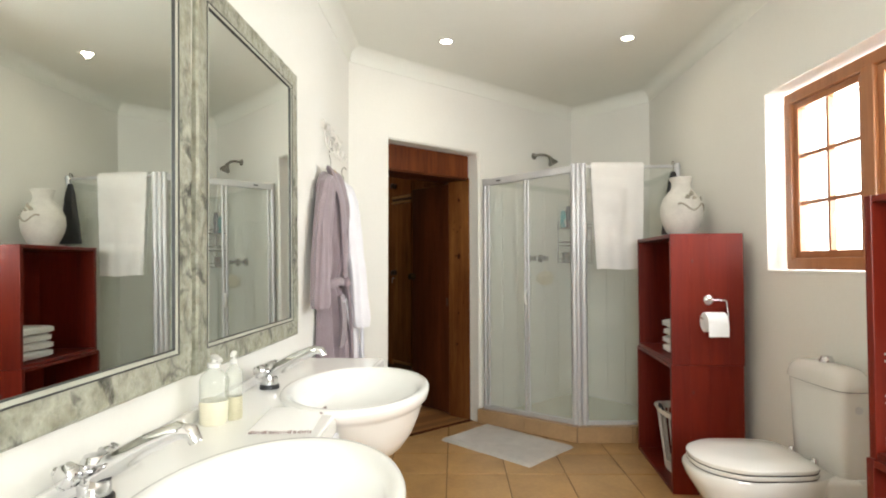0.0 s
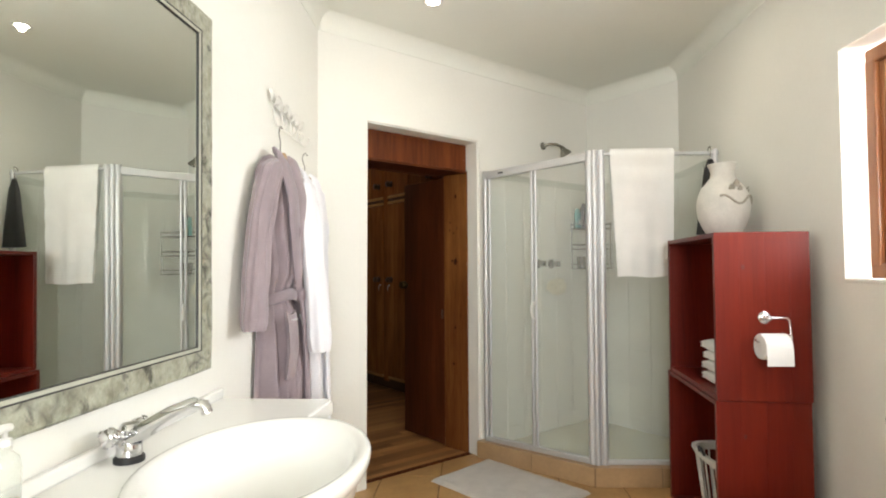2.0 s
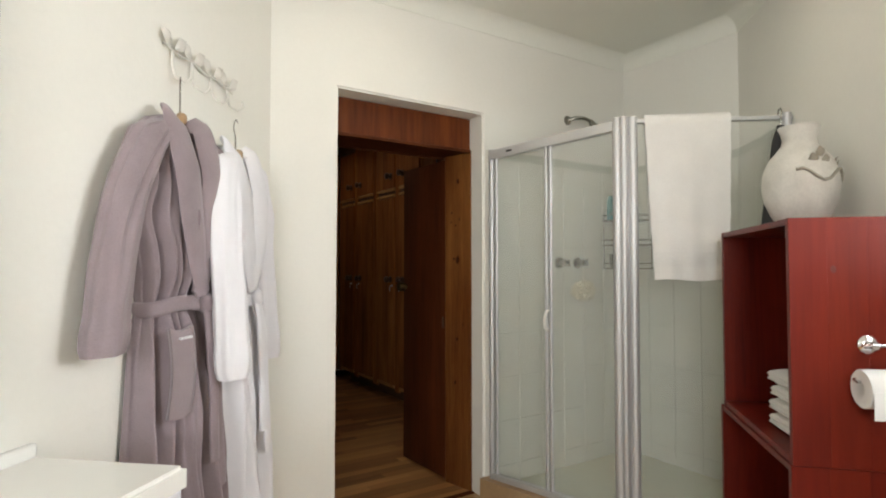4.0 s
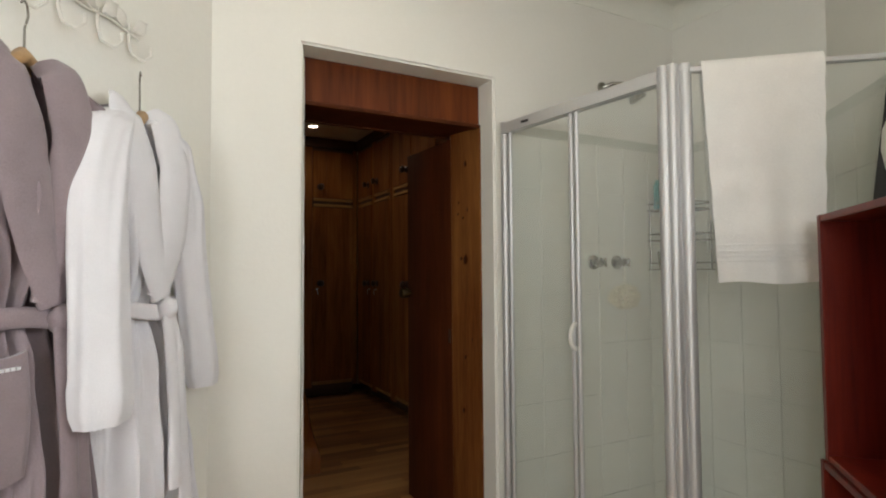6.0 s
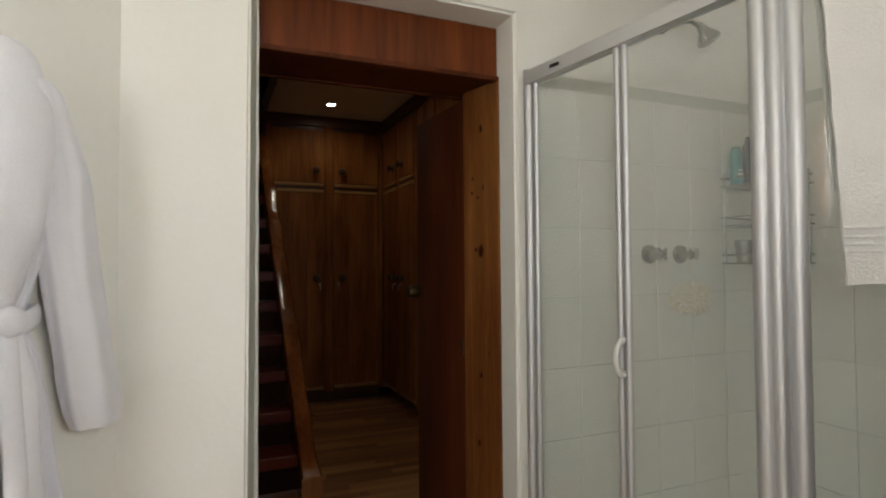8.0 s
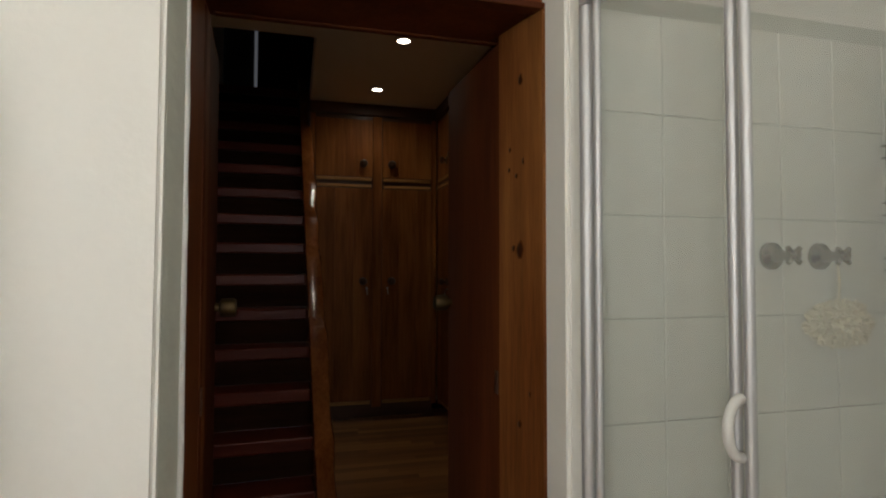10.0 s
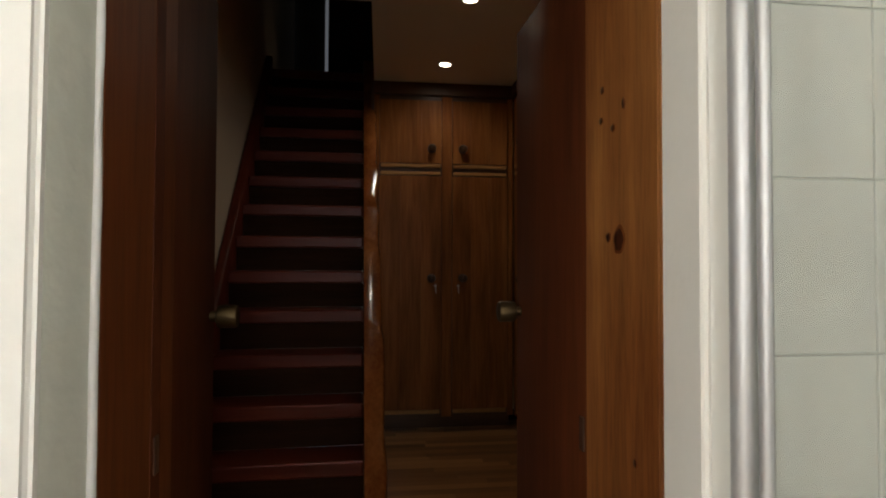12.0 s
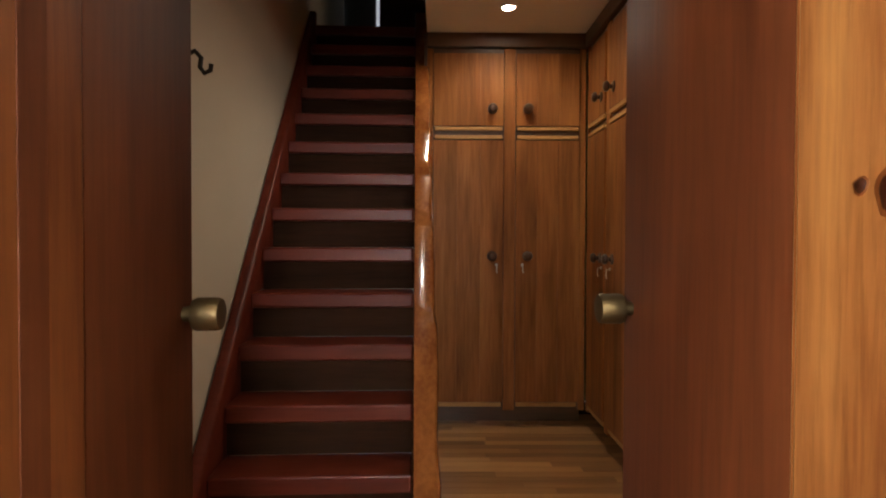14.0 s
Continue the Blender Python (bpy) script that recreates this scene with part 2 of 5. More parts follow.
M_KNOTRING = wood("pine_knot_ring", (0.06, 0.0135, 0.003), (0.115, 0.032, 0.007), (0.18, 0.06, 0.014), "z", 0.45, 0.0, grain=2, spec=0.15)
M_KNOT = wood("pine_knot", (0.014, 0.0035, 0.0015), (0.03, 0.007, 0.0025), (0.06, 0.015, 0.005), "z", 0.45, 0.0, grain=2, spec=0.15)
M_KNOTRED = plain("red_knot", (0.09, 0.009, 0.004), 0.45, vary=0.3, scale=60)
M_IRON = plain("black_iron", (0.02, 0.016, 0.013), 0.6, 0.0, vary=0.2)
M_LEDGE = wood("planed_ledge", (0.24, 0.1, 0.03), (0.42, 0.21, 0.07), (0.6, 0.34, 0.13), "x", 0.5, 0.0, spec=0.2)
M_BRASS = plain("aged_brass", (0.11, 0.075, 0.035), 0.5, 1.0, vary=0.15)
M_ROBE_GREY = cloth("mauve_grey_fleece", (0.285, 0.225, 0.245), 0.2, 0.0025, 420.0)
M_ROBE_WHITE = cloth("white_terry", (0.80, 0.79, 0.82), 0.05, 0.0035, 330.0)
M_TOWEL = cloth("white_towel", (0.80, 0.79, 0.76), 0.05, 0.006, 200)
M_MAT = cloth("bath_mat", (0.49, 0.455, 0.41), 0.16, 0.006, 150)
M_PAPER = plain("toilet_paper", (0.82, 0.82, 0.8), 0.95, vary=0.03, fine=150, relief=0.001)
M_CARD = plain("cardboard", (0.35, 0.28, 0.2), 0.9)
M_VASE = plain("chalky_vase", (0.66, 0.64, 0.58), 0.7, vary=0.12, scale=14, fine=120, relief=0.003)
M_VASE_MARK = plain("vase_relief", (0.38, 0.35, 0.28), 0.7, vary=0.2)
M_BASKET = plain("white_plastic", (0.74, 0.73, 0.69), 0.4, vary=0.03)
M_DARKWIRE = plain("bronze_wire", (0.7, 0.68, 0.62), 0.5, 0.0, vary=0.12)
M_GLASS = glass("window_glass", (1, 1, 1), 0.02)
M_SHOWERGLASS = glass("shower_glass", (0.975, 0.985, 0.97), 0.12)
M_DAY = glowing("overcast_daylight", (0.97, 0.99, 1.0), 6.0)
M_BULB = glowing("halogen_bulb", (1.0, 0.9, 0.74), 30.0)
M_SOAP = plain("pale_soap", (0.78, 0.74, 0.56), 0.2, vary=0.04, coat=0.5)
M_CLEARPLASTIC = glass("clear_plastic", (0.93, 0.94, 0.9), 0.22)
M_TEAL = plain("teal_bottle", (0.04, 0.32, 0.33), 0.3, vary=0.05)
M_NAVY = plain("dark_bottle", (0.03, 0.035, 0.06), 0.35, vary=0.1)
M_PUFF = cloth("cream_puff", (0.68, 0.63, 0.46), 0.15, 0.01, 80)
M_LABEL = plain("printed_label", (0.55, 0.52, 0.36), 0.5, vary=0.1)


# ---- mesh helpers ----
def box(bm, x0, x1, y0, y1, z0, z1, bevel=0.0, m=None):
    made = bmesh.ops.create_cube(bm, size=1.0)["verts"]
    bmesh.ops.transform(bm, verts=made, matrix=Matrix.LocRotScale(((x0 + x1) / 2, (y0 + y1) / 2, (z0 + z1) / 2), None, (abs(x1 - x0), abs(y1 - y0), abs(z1 - z0))))
    if bevel:
        edges = list({e for v in made for e in v.link_edges})
        made = [v for v in bmesh.ops.bevel(bm, geom=edges, offset=bevel, segments=2, affect="EDGES", profile=0.5)["verts"]]
    if m is not None:
        bmesh.ops.transform(bm, verts=list(set(made)), matrix=m)
    return bm


def prism(bm, outline, z0, z1):
    """An upright slab over a plan outline (anticlockwise)."""
    low = [bm.verts.new((x, y, z0)) for x, y in outline]
    top = [bm.verts.new((x, y, z1)) for x, y in outline]
    bm.faces.new(low[::-1])
    bm.faces.new(top)
    for i in range(len(outline)):
        j = (i + 1) % len(outline)
        bm.faces.new((low[i], low[j], top[j], top[i]))
    return bm


def rings(bm, loops, closed=True, cap=(True, True)):
    """Skin between loops of equally many points."""
    rows = [[bm.verts.new(p) for p in loop] for loop in loops]
    n = len(rows[0])
    for a, b in zip(rows, rows[1:]):
        for i in range(n if closed else n - 1):
            j = (i + 1) % n
            bm.faces.new((a[i], a[j], b[j], b[i]))
    if closed and cap[0]:
        bm.faces.new(rows[0][::-1])
    if closed and cap[1]:
        bm.faces.new(rows[-1])
    return bm


def lathe(bm, profile, segs=24, m=None, sx=1.0, sy=1.0):
    loops = [[Vector((r * sx * math.cos(2 * math.pi * k / segs), r * sy * math.sin(2 * math.pi * k / segs), z)) for k in range(segs)] for r, z in profile]
    if m is not None:
        loops = [[m @ p for p in loop] for loop in loops]
    return rings(bm, loops)


def tube(bm, points, radius, segs=8):
    """A round bar along points; radius may be a list."""
    pts = [Vector(p) for p in points]
    loops, side = [], None
    for i, p in enumerate(pts):
        way = (pts[min(i + 1, len(pts) - 1)] - pts[max(i - 1, 0)]).normalized()
        if side is None:
            side = way.orthogonal().normalized()
        side = (side - way * side.dot(way)).normalized()
        up = way.cross(side)
        r = radius[i] if isinstance(radius, (list, tuple)) else radius
        loops.append([p + side * r * math.cos(2 * math.pi * k / segs) + up * r * math.sin(2 * math.pi * k / segs) for k in range(segs)])
    return rings(bm, loops)


def finish(bm, name, material, smooth=None):
    bmesh.ops.recalc_face_normals(bm, faces=bm.faces)
    me = bpy.data.meshes.new(name)
    bm.to_mesh(me)
    bm.free()
    me.materials.append(material)
    if smooth is not None:
        me.polygons.foreach_set("use_smooth", [True] * len(me.polygons))
        me.set_sharp_from_angle(angle=radians(smooth))
    return me


def part(name, bm, material, parent, label="", smooth=None, m=None):
    ob = new(name, finish(bm, name, material, smooth))
    ob.parent = parent
    if m is not None:
        ob.matrix_basis = m
    return tagged(ob, label)


def thing(name, m, label, category, group="", kind=""):
    ob = new(name)
    ob.matrix_basis = m
    ob.empty_display_size = 0.1
    return tagged(ob, label, category, group, kind)


def solid(name, bm, material, label, category="", kind="structure", m=None, smooth=None):
    ob = new(name, finish(bm, name, material, smooth))
    if m is not None:
        ob.matrix_basis = m
    return tagged(ob, label, category, "", kind)


def B():
    return bmesh.new()


# ---- the setting: bathroom shell ----
W = 0.16
bm = B()
box(bm, U_BACK - W, 3.1, -N_LEFT, -N_LEFT + W, 0, 2.75)
solid("wall_mirror_side", bm, M_WALL, "smooth white plastered wall with mirrors and robes", "wall", m=BM)

def holed(bm, x0, x1, z0, z1, hx0, hx1, hz0, hz1, y0, y1):
    """A wall slab in the xz plane with one rectangular opening through it."""
    outer, hole = [(x0, z0), (x1, z0), (x1, z1), (x0, z1)], [(hx0, hz0), (hx1, hz0), (hx1, hz1), (hx0, hz1)]
    v = {(k, y): [bm.verts.new((a, y, c)) for a, c in pts] for k, pts in (("o", outer), ("h", hole)) for y in (y0, y1)}
    for i in range(4):
        j = (i + 1) % 4
        for y in (y0, y1):
            bm.faces.new((v["o", y][i], v["o", y][j], v["h", y][j], v["h", y][i]))
        bm.faces.new((v["o", y0][i], v["o", y0][j], v["o", y1][j], v["o", y1][i]))
        bm.faces.new((v["h", y0][i], v["h", y0][j], v["h", y1][j], v["h", y1][i]))


# window wall with its opening
WU0, WU1, WZ0, WZ1 = 1.27, 2.407, 1.129, 2.002
bm = B()
holed(bm, 0.3, 5.0, 0, 2.75, WU0, WU1, WZ0, WZ1, -N_RIGHT - 0.26, -N_RIGHT)
box(bm, U_BACK - W, 0.3, -N_RIGHT - 0.26, -N_RIGHT, 0, 2.75)
solid("wall_window_side", bm, M_WALL, "white plastered wall with a deep window reveal", "wall", m=BM)

# out of view; the opening is added to let the fill lamp in
bm = B()
holed(bm, -N_RIGHT, -N_LEFT, 0, 2.75, -1.34, -0.16, WZ0, WZ1, 0.0, W)
solid("wall_back", bm, M_WALL, "plain white plastered wall with an added opening for the fill lamp", "wall", m=BM @ pose(U_BACK, 0, 0, 0, 0, 90))

# wall with the doorway
DX0, DX1, DZ = 1.992, 2.805, 2.003
bm = B()
x_l, x_r = 1.40, 4.25
shape = [(x_l, 0), (DX0, 0), (DX0, DZ), (DX1, DZ), (DX1, 0), (x_r, 0), (x_r, 2.75), (x_l, 2.75)]
fr_, bk_ = [[bm.verts.new((a, y, c)) for a, c in shape] for y in (DOOR_Y, HALL_Y)]
fr_[1].co.x, fr_[2].co.x = 1.984, 1.993
bk_[1].co.x, bk_[2].co.x = 2.012, 2.012
for q in (fr_, bk_):
    bm.faces.new((q[0], q[1], q[2], q[7]))
    bm.faces.new((q[2], q[3], q[6], q[7]))
    bm.faces.new((q[3], q[4], q[5], q[6]))
for i in range(8):
    j = (i + 1) % 8
    bm.faces.new((fr_[i], fr_[j], bk_[j], bk_[i]))
bmesh.ops.recalc_face_normals(bm, faces=bm.faces)
lips = [e for e in bm.edges if {e.verts[0], e.verts[1]} in ({fr_[1], fr_[2]}, {fr_[2], fr_[3]}, {fr_[3], fr_[4]})]
bmesh.ops.bevel(bm, geom=lips, offset=0.009, segments=3, affect="EDGES")
solid("wall_doorway", bm, M_WALL, "white plastered wall around the doorway", "wall")

# glossy painted reveal, proud of the splayed plaster by a skin of paint, and the white bead that seals it to the jamb
bm = B()
loops = []
for k in range(25):
    z = (DZ - 0.012) * k / 24
    x0 = 1.9865 + 0.0085 * z / DZ
    loops.append([Vector((x0 + o + 0.0016 * noise.noise(Vector((0.7, q, z * 7))), y, z)) for o, y, q in ((0.0, DOOR_Y + 0.016, 0), (0.010, 2.67, 1), (0.021, 2.719, 2), (-0.02, 2.719, 3), (-0.02, DOOR_Y + 0.05, 4))])
rings(bm, loops)
solid("reveal_paint", bm, M_REVEAL, "grey-green gloss painted doorway reveal", "trim", smooth=50)
bm = B()
tube(bm, [(2.0145 + 0.002 * noise.noise(Vector((3.0, 1.0, z * 9))), 2.7185, z) for z in np.linspace(0.005, 1.98, 40)], 0.006, 8)
solid("reveal_bead", bm, M_BASKET, "white filler bead between reveal and jamb", "trim", smooth=60)

# shower end wall
XB = 3.938
bm = B()
box(bm, XB, XB + 0.2, 1.5, DOOR_Y, 0, 2.75)
solid("wall_shower_end", bm, M_WALL, "white wall at the end of the shower", "wall")

bm = B()
prism(bm, [world_of(U_BACK - W, N_RIGHT + 0.2), world_of(5.0, N_RIGHT + 0.2), (4.2, 2.66), (1.5, 2.66), world_of(U_BACK - W, N_LEFT - W)], CEIL, CEIL + 0.1)
solid("ceiling_bathroom", bm, M_CEIL, "smooth off-white ceiling", "ceiling")


def cornice(name, p, q, inward):
    """Coved plaster cornice along a wall from p to q."""
    p, q, inw = Vector((*p, 0)), Vector((*q, 0)), Vector((*inward, 0)).normalized()
    prof = [(0, 2.44)] + [(0.004 + 0.085 * (1 - math.cos(a)), 2.442 + 0.09 * math.sin(a)) for a in np.linspace(0.0, math.pi / 2, 8)] + [(0.094, CEIL + 0.01), (0, CEIL + 0.01)]
    b = B()
    rings(b, [[Vector((e.x + inw.x * o, e.y + inw.y * o, z)) for o, z in prof] for e in (p, q)])
    return solid(name, b, M_CEIL, "white coved plaster cornice", "trim", smooth=40)


nv = Vector(world_of(0, 1))
cornice("cornice_mirror_side", world_of(U_BACK, N_LEFT), world_of(3.12, N_LEFT), nv)
cornice("cornice_doorway", (1.70, DOOR_Y), (XB, DOOR_Y), (0, -1))
cornice("cornice_shower", (XB, DOOR_Y), (XB, 1.88), (-1, 0))
cornice("cornice_window_side", world_of(U_BACK, N_RIGHT), world_of(4.1, N_RIGHT), -nv)

# ---- hall shell ----
HX0, HX1 = 1.555, 3.42
bm = B()
box(bm, HX0 - 0.15, HX0, HALL_Y, 8.2, 0, 5.0)
STAIR_TURN = pose(1.93, 4.9, 0, 0, 0, 2.2) @ pose(-1.93, -4.9, 0)
solid("wall_stair_side", bm, M_HALLWALL, "cream painted wall beside the staircase", "wall", m=STAIR_TURN)
bm = B()
box(bm, HX1 + 0.55, HX1 + 0.7, HALL_Y, 6.6, 0, 2.75)
solid("wall_hall_side", bm, M_HALLWALL, "cream wall behind the cupboards", "wall")
bm = B()
box(bm, 2.36, HX1 + 0.7, 6.45, 6.6, 0, 2.75)
solid("wall_hall_end", bm, M_HALLWALL, "wall behind the end cupboards", "wall")
HOLE_X, HOLE_Y = 2.335, 4.66
bm = B()
box(bm, HX0, HOLE_X, HALL_Y, HOLE_Y, HALL_CEIL, UPPER)
box(bm, HOLE_X, HX1 + 0.55, HALL_Y, 6.45, HALL_CEIL, UPPER)
solid("ceiling_hall", bm, M_CEIL, "hall ceiling with a stairwell opening", "ceiling")
# upper landing: the lack of light is painted as near-black colour
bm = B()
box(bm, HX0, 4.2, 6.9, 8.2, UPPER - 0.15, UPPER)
# landing takes the shade-darkened riser wood, as no light reaches it
solid("landing_floor", bm, M_RISER, "wooden upper landing, its darkness put into the colour", "floor")
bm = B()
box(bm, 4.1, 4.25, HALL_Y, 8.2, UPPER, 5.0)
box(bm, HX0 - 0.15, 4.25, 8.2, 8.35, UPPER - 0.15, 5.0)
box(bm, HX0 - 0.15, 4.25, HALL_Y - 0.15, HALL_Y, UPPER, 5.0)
solid("wall_upper", bm, M_WALL_SHADE, "upper storey walls, the unlit darkness put into their colour", "wall")
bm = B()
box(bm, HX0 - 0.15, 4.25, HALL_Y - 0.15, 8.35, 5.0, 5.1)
solid("ceiling_upper", bm, M_WALL_SHADE, "upper storey ceiling, the unlit darkness put into its colour", "ceiling")

# ---- window beside the toilet ----
FN = N_RIGHT + 0.075
FU0, FU1, FZ0, FZ1 = 1.295, 2.378, 1.144, 1.985
win = thing("window_1", bath(0, 0), "orange-brown wooden window with small panes, brightly lit", "window", kind="structure")
bm = B()
for a in ((FU0, FU1, FZ0, FZ0 + 0.055), (FU0, FU1, FZ1 - 0.055, FZ1)):
    box(bm, a[0], a[1], -FN - 0.07, -FN, a[2], a[3], 0.006)
for a in (FU0, FU1 - 0.05, (FU0 + FU1) / 2 - 0.035):
    box(bm, a, a + (0.07 if a not in (FU0, FU1 - 0.05) else 0.05), -FN - 0.07, -FN + 0.002, FZ0 + 0.04, FZ1 - 0.04, 0.006)
part("window_frame", bm, M_WINWOOD, win)
mid = (FU0 + FU1) / 2
for s0, s1 in ((FU0 + 0.05, mid - 0.035), (mid + 0.035, FU1 - 0.05)):
    bm = B()
    z0, z1, w = FZ0 + 0.055, FZ1 - 0.055, 0.032
    for a in ((s0, s0 + w, z0, z1), (s1 - w, s1, z0, z1), (s0 + w, s1 - w, z0, z0 + w), (s0 + w, s1 - w, z1 - w, z1)):
        box(bm, a[0], a[1], -FN - 0.06, -FN - 0.015, a[2], a[3], 0.004)
    sash = part("sash", bm, M_WINWOOD, win)
    c = (s0 + s1) / 2
    bm = B()
    box(bm, c - 0.009, c + 0.009, -FN - 0.05, -FN - 0.02, z0 + w, z1 - w, 0.003)
    part("glazing_bar", bm, M_WINWOOD, sash)
    for k in (1, 2):
        zz = z0 + w + (z1 - z0 - 2 * w) * k / 3
        bm = B()
        box(bm, s0 + w, s1 - w, -FN - 0.051, -FN - 0.021, zz - 0.009, zz + 0.009, 0.003)
        part("glazing_bar", bm, M_WINWOOD, sash)
    for i in range(2):
        for k in range(3):
            a0, a1 = (s0 + w, c - 0.009) if i == 0 else (c + 0.009, s1 - w)
            h = (z1 - z0 - 2 * w) / 3
            bm = B()
            box(bm, a0, a1, -FN - 0.038, -FN - 0.034, z0 + w + h * k + 0.009, z0 + w + h * (k + 1) - 0.009)
            part("pane", bm, M_GLASS, sash).visible_shadow = False
bm = B()
box(bm, WU0 + 0.002, WU1 - 0.002, -FN, -N_RIGHT + 0.004, WZ0 - 0.002, WZ0 + 0.014, 0.004)
part("window_sill", bm, M_WALL, win, "white plastered sill")
bm = B()
box(bm, -4.0, 9.0, -N_RIGHT - 1.3, -N_RIGHT - 1.28, -0.2, 5.0)
solid("backdrop", bm, M_DAY, "white overcast daylight outside", "backdrop", m=BM)
bm = B()
box(bm, -12, 14, -12, 14, -0.35, -0.3)
solid("ground", bm, M_GROUT, "bare earth outside the house", "ground")

# ---- door frame, lintel and the two narrow leaves ----
JY0, JY1 = 2.735, 3.0
# the pine jamb is set at a slant, its back edge meeting the open leaf
J0, J1 = Vector((2.799, JY0, 0)), Vector((2.757, 2.922, 0))
bm = B()
prism(bm, [(J0.x, J0.y), (2.845, JY0), (2.845, 3.025), (2.80, 3.025), (J1.x, J1.y)], 0, 1.819)
bmesh.ops.recalc_face_normals(bm, faces=bm.faces)
bmesh.ops.bevel(bm, geom=[e for e in bm.edges if abs(e.verts[0].co.z - e.verts[1].co.z) > 1], offset=0.003, segments=2, affect="EDGES")
jamb = solid("door_jamb_1", bm, M_PINE, "knotty pine door jamb, varnished", "door frame")
out_j = Vector((J0.y - J1.y, J1.x - J0.x, 0)).normalized()
for k_j, z, r, tall in ((0.5, 1.232, 0.013, 1.5), (0.65, 1.24, 0.006, 1.2), (0.732, 1.497, 0.0055, 1.2), (0.753, 1.444, 0.005, 1.2), (0.582, 1.425, 0.0055, 1.2), (0.431, 1.459, 0.004, 2.0), (0.485, 1.669, 0.008, 1.6), (0.529, 0.796, 0.007, 1.3), (0.3, 0.88, 0.004, 1.6), (0.6, 0.56, 0.008, 1.5)):
    at_j = J0.lerp(J1, k_j)
    for nm, mat, r, h0 in (("knot_ring", M_KNOTRING, r * 1.35, 0.0), ("knot", M_KNOT, r, 0.0006)):
        b = B()
        lo = []
        for k_, h_ in ((1.0, -0.0005), (0.85, 0.0005), (0.05, 0.0007)):
            row = []
            for q in [2 * math.pi * j / 30 for j in range(30)]:
                side = r * k_ * math.cos(q) * (1 + 0.3 * noise.noise(Vector((math.cos(q) * 1.1, math.sin(q) * 1.1, z * 9))))
                rise = r * k_ * tall * math.sin(q) * (1 + 0.35 * noise.noise(Vector((math.sin(q) * 1.2, math.cos(q), k_j * 9))))
                row.append(at_j + (J1 - J0).normalized() * side + out_j * (h_ + h0) + Vector((0, 0, z + rise)))
            lo.append(row)
        rings(b, lo)
        part(nm, b, mat, jamb, smooth=60)
bm = B()
box(bm, 1.96, 2.0205, 2.720, 2.985, 0, 1.814, 0.004)
solid("door_jamb_2", bm, M_JAMBWOOD, "dark stained wooden door jamb", "door frame")
bm = B()
box(bm, DX0 + 0.004, DX1 - 0.002, 2.745, 2.775, 1.832, DZ - 0.002, 0.003)
solid("door_lintel_board", bm, M_LINTEL, "orange varnished board above the doorway", "door frame")
bm = B()
box(bm, DX0 - 0.03, DX1 + 0.03, 2.776, 2.995, 1.82, 1.90, 0.003)
head_ = solid("door_head", bm, M_LEAF, "dark wooden door head under the lintel board", "door frame")
bm = B()
box(bm, DX0 - 0.012, DX1 + 0.004, 2.735, 2.775, 1.815, 1.831, 0.003)
part("head_bead", bm, M_LEAF, head_)
bm = B()
box(bm, 2.03, 2.79, 2.965, 2.985, 1.814, 1.8195, 0.002)
part("door_stop", bm, M_LEAF, head_)


def leaf(name, hinge, free, side, label):
    """A narrow ledged leaf, hinged at one end, with its turned knob; local x runs from hinge to free edge."""
    h, f = Vector(hinge), Vector(free)
    ang = math.degrees(math.atan2(f.y - h.y, f.x - h.x))
    w = (f - h).length
    door = thing(name, pose(h.x, h.y, 0, 0, 0, ang), label, "door", "doorway leaves", "structure")
    bm = B()
    y0, y1 = (0, 0.035) if side > 0 else (-0.035, 0)
    box(bm, 0, w, y0, y1, 0.015, 1.803, 0.003)
    part("board_panel", bm, M_LEAF, door, smooth=30)
    s = -side
    bm = B()
    prof = [(0.012, 0.0), (0.013, 0.012), (0.024, 0.016), (0.0265, 0.022), (0.0265, 0.052), (0.024, 0.058), (0.012, 0.06)]
    lathe(bm, prof, 20, pose(w - 0.035, 0, 1.072, -90 * s, 0, 0))
    part("door_knob", bm, M_BRASS, door, "aged brass cylinder knob", smooth=40)
    for zz in (0.85,):
        bm = B()
        box(bm, 0.008, 0.028, 0.0, s * 0.004, zz, zz + 0.062, 0.0015)
        part("hinge_plate", bm, M_KNOB, door, "dark hinge plate")
    return door


leaf("door_1", (2.759, 2.925), (2.741, 3.375), -1, "narrow dark wooden door leaf standing open")
leaf("door_2", (2.0225, 2.887), (2.003, 3.29), 1, "narrow dark wooden door leaf standing open with hook")
# ---- shower ----
TOPZ, TOPA = 1.836, 1.803
PA, PB, PC = Vector((2.836, 2.598)), Vector((3.004, 1.897)), Vector(world_of(3.428, N_RIGHT - 0.005))
kerb = 0.105
off1 = Vector((-(PA - PB).y, (PA - PB).x)).normalized()
off1 = off1 if off1.x < 0 else -off1
cu = -Vector(world_of(1, 0))
bm = B()
o = 0.055
kn = PB + (off1 + cu).normalized() * o * 1.04
plan_out = [PA + off1 * o + Vector((0, 0.045)), kn, PC + cu * o]
plan_in = [PC - cu * 0.05, PB - (off1 + cu).normalized() * 0.05, PA - off1 * 0.05 + Vector((0, 0.045))]
prism(bm, [tuple(p) for p in plan_out + plan_in], 0, kerb - 0.004)
solid("shower_kerb", bm, M_GROUT, "low tiled shower kerb", "kerb")
bm = B()
prism(bm, [tuple(p) for p in plan_in[::-1]] + [(XB, 1.86), (XB, DOOR_Y)], -0.02, 0.05)
solid("shower_tray", bm, M_TRAY, "cream shower tray floor", "floor")

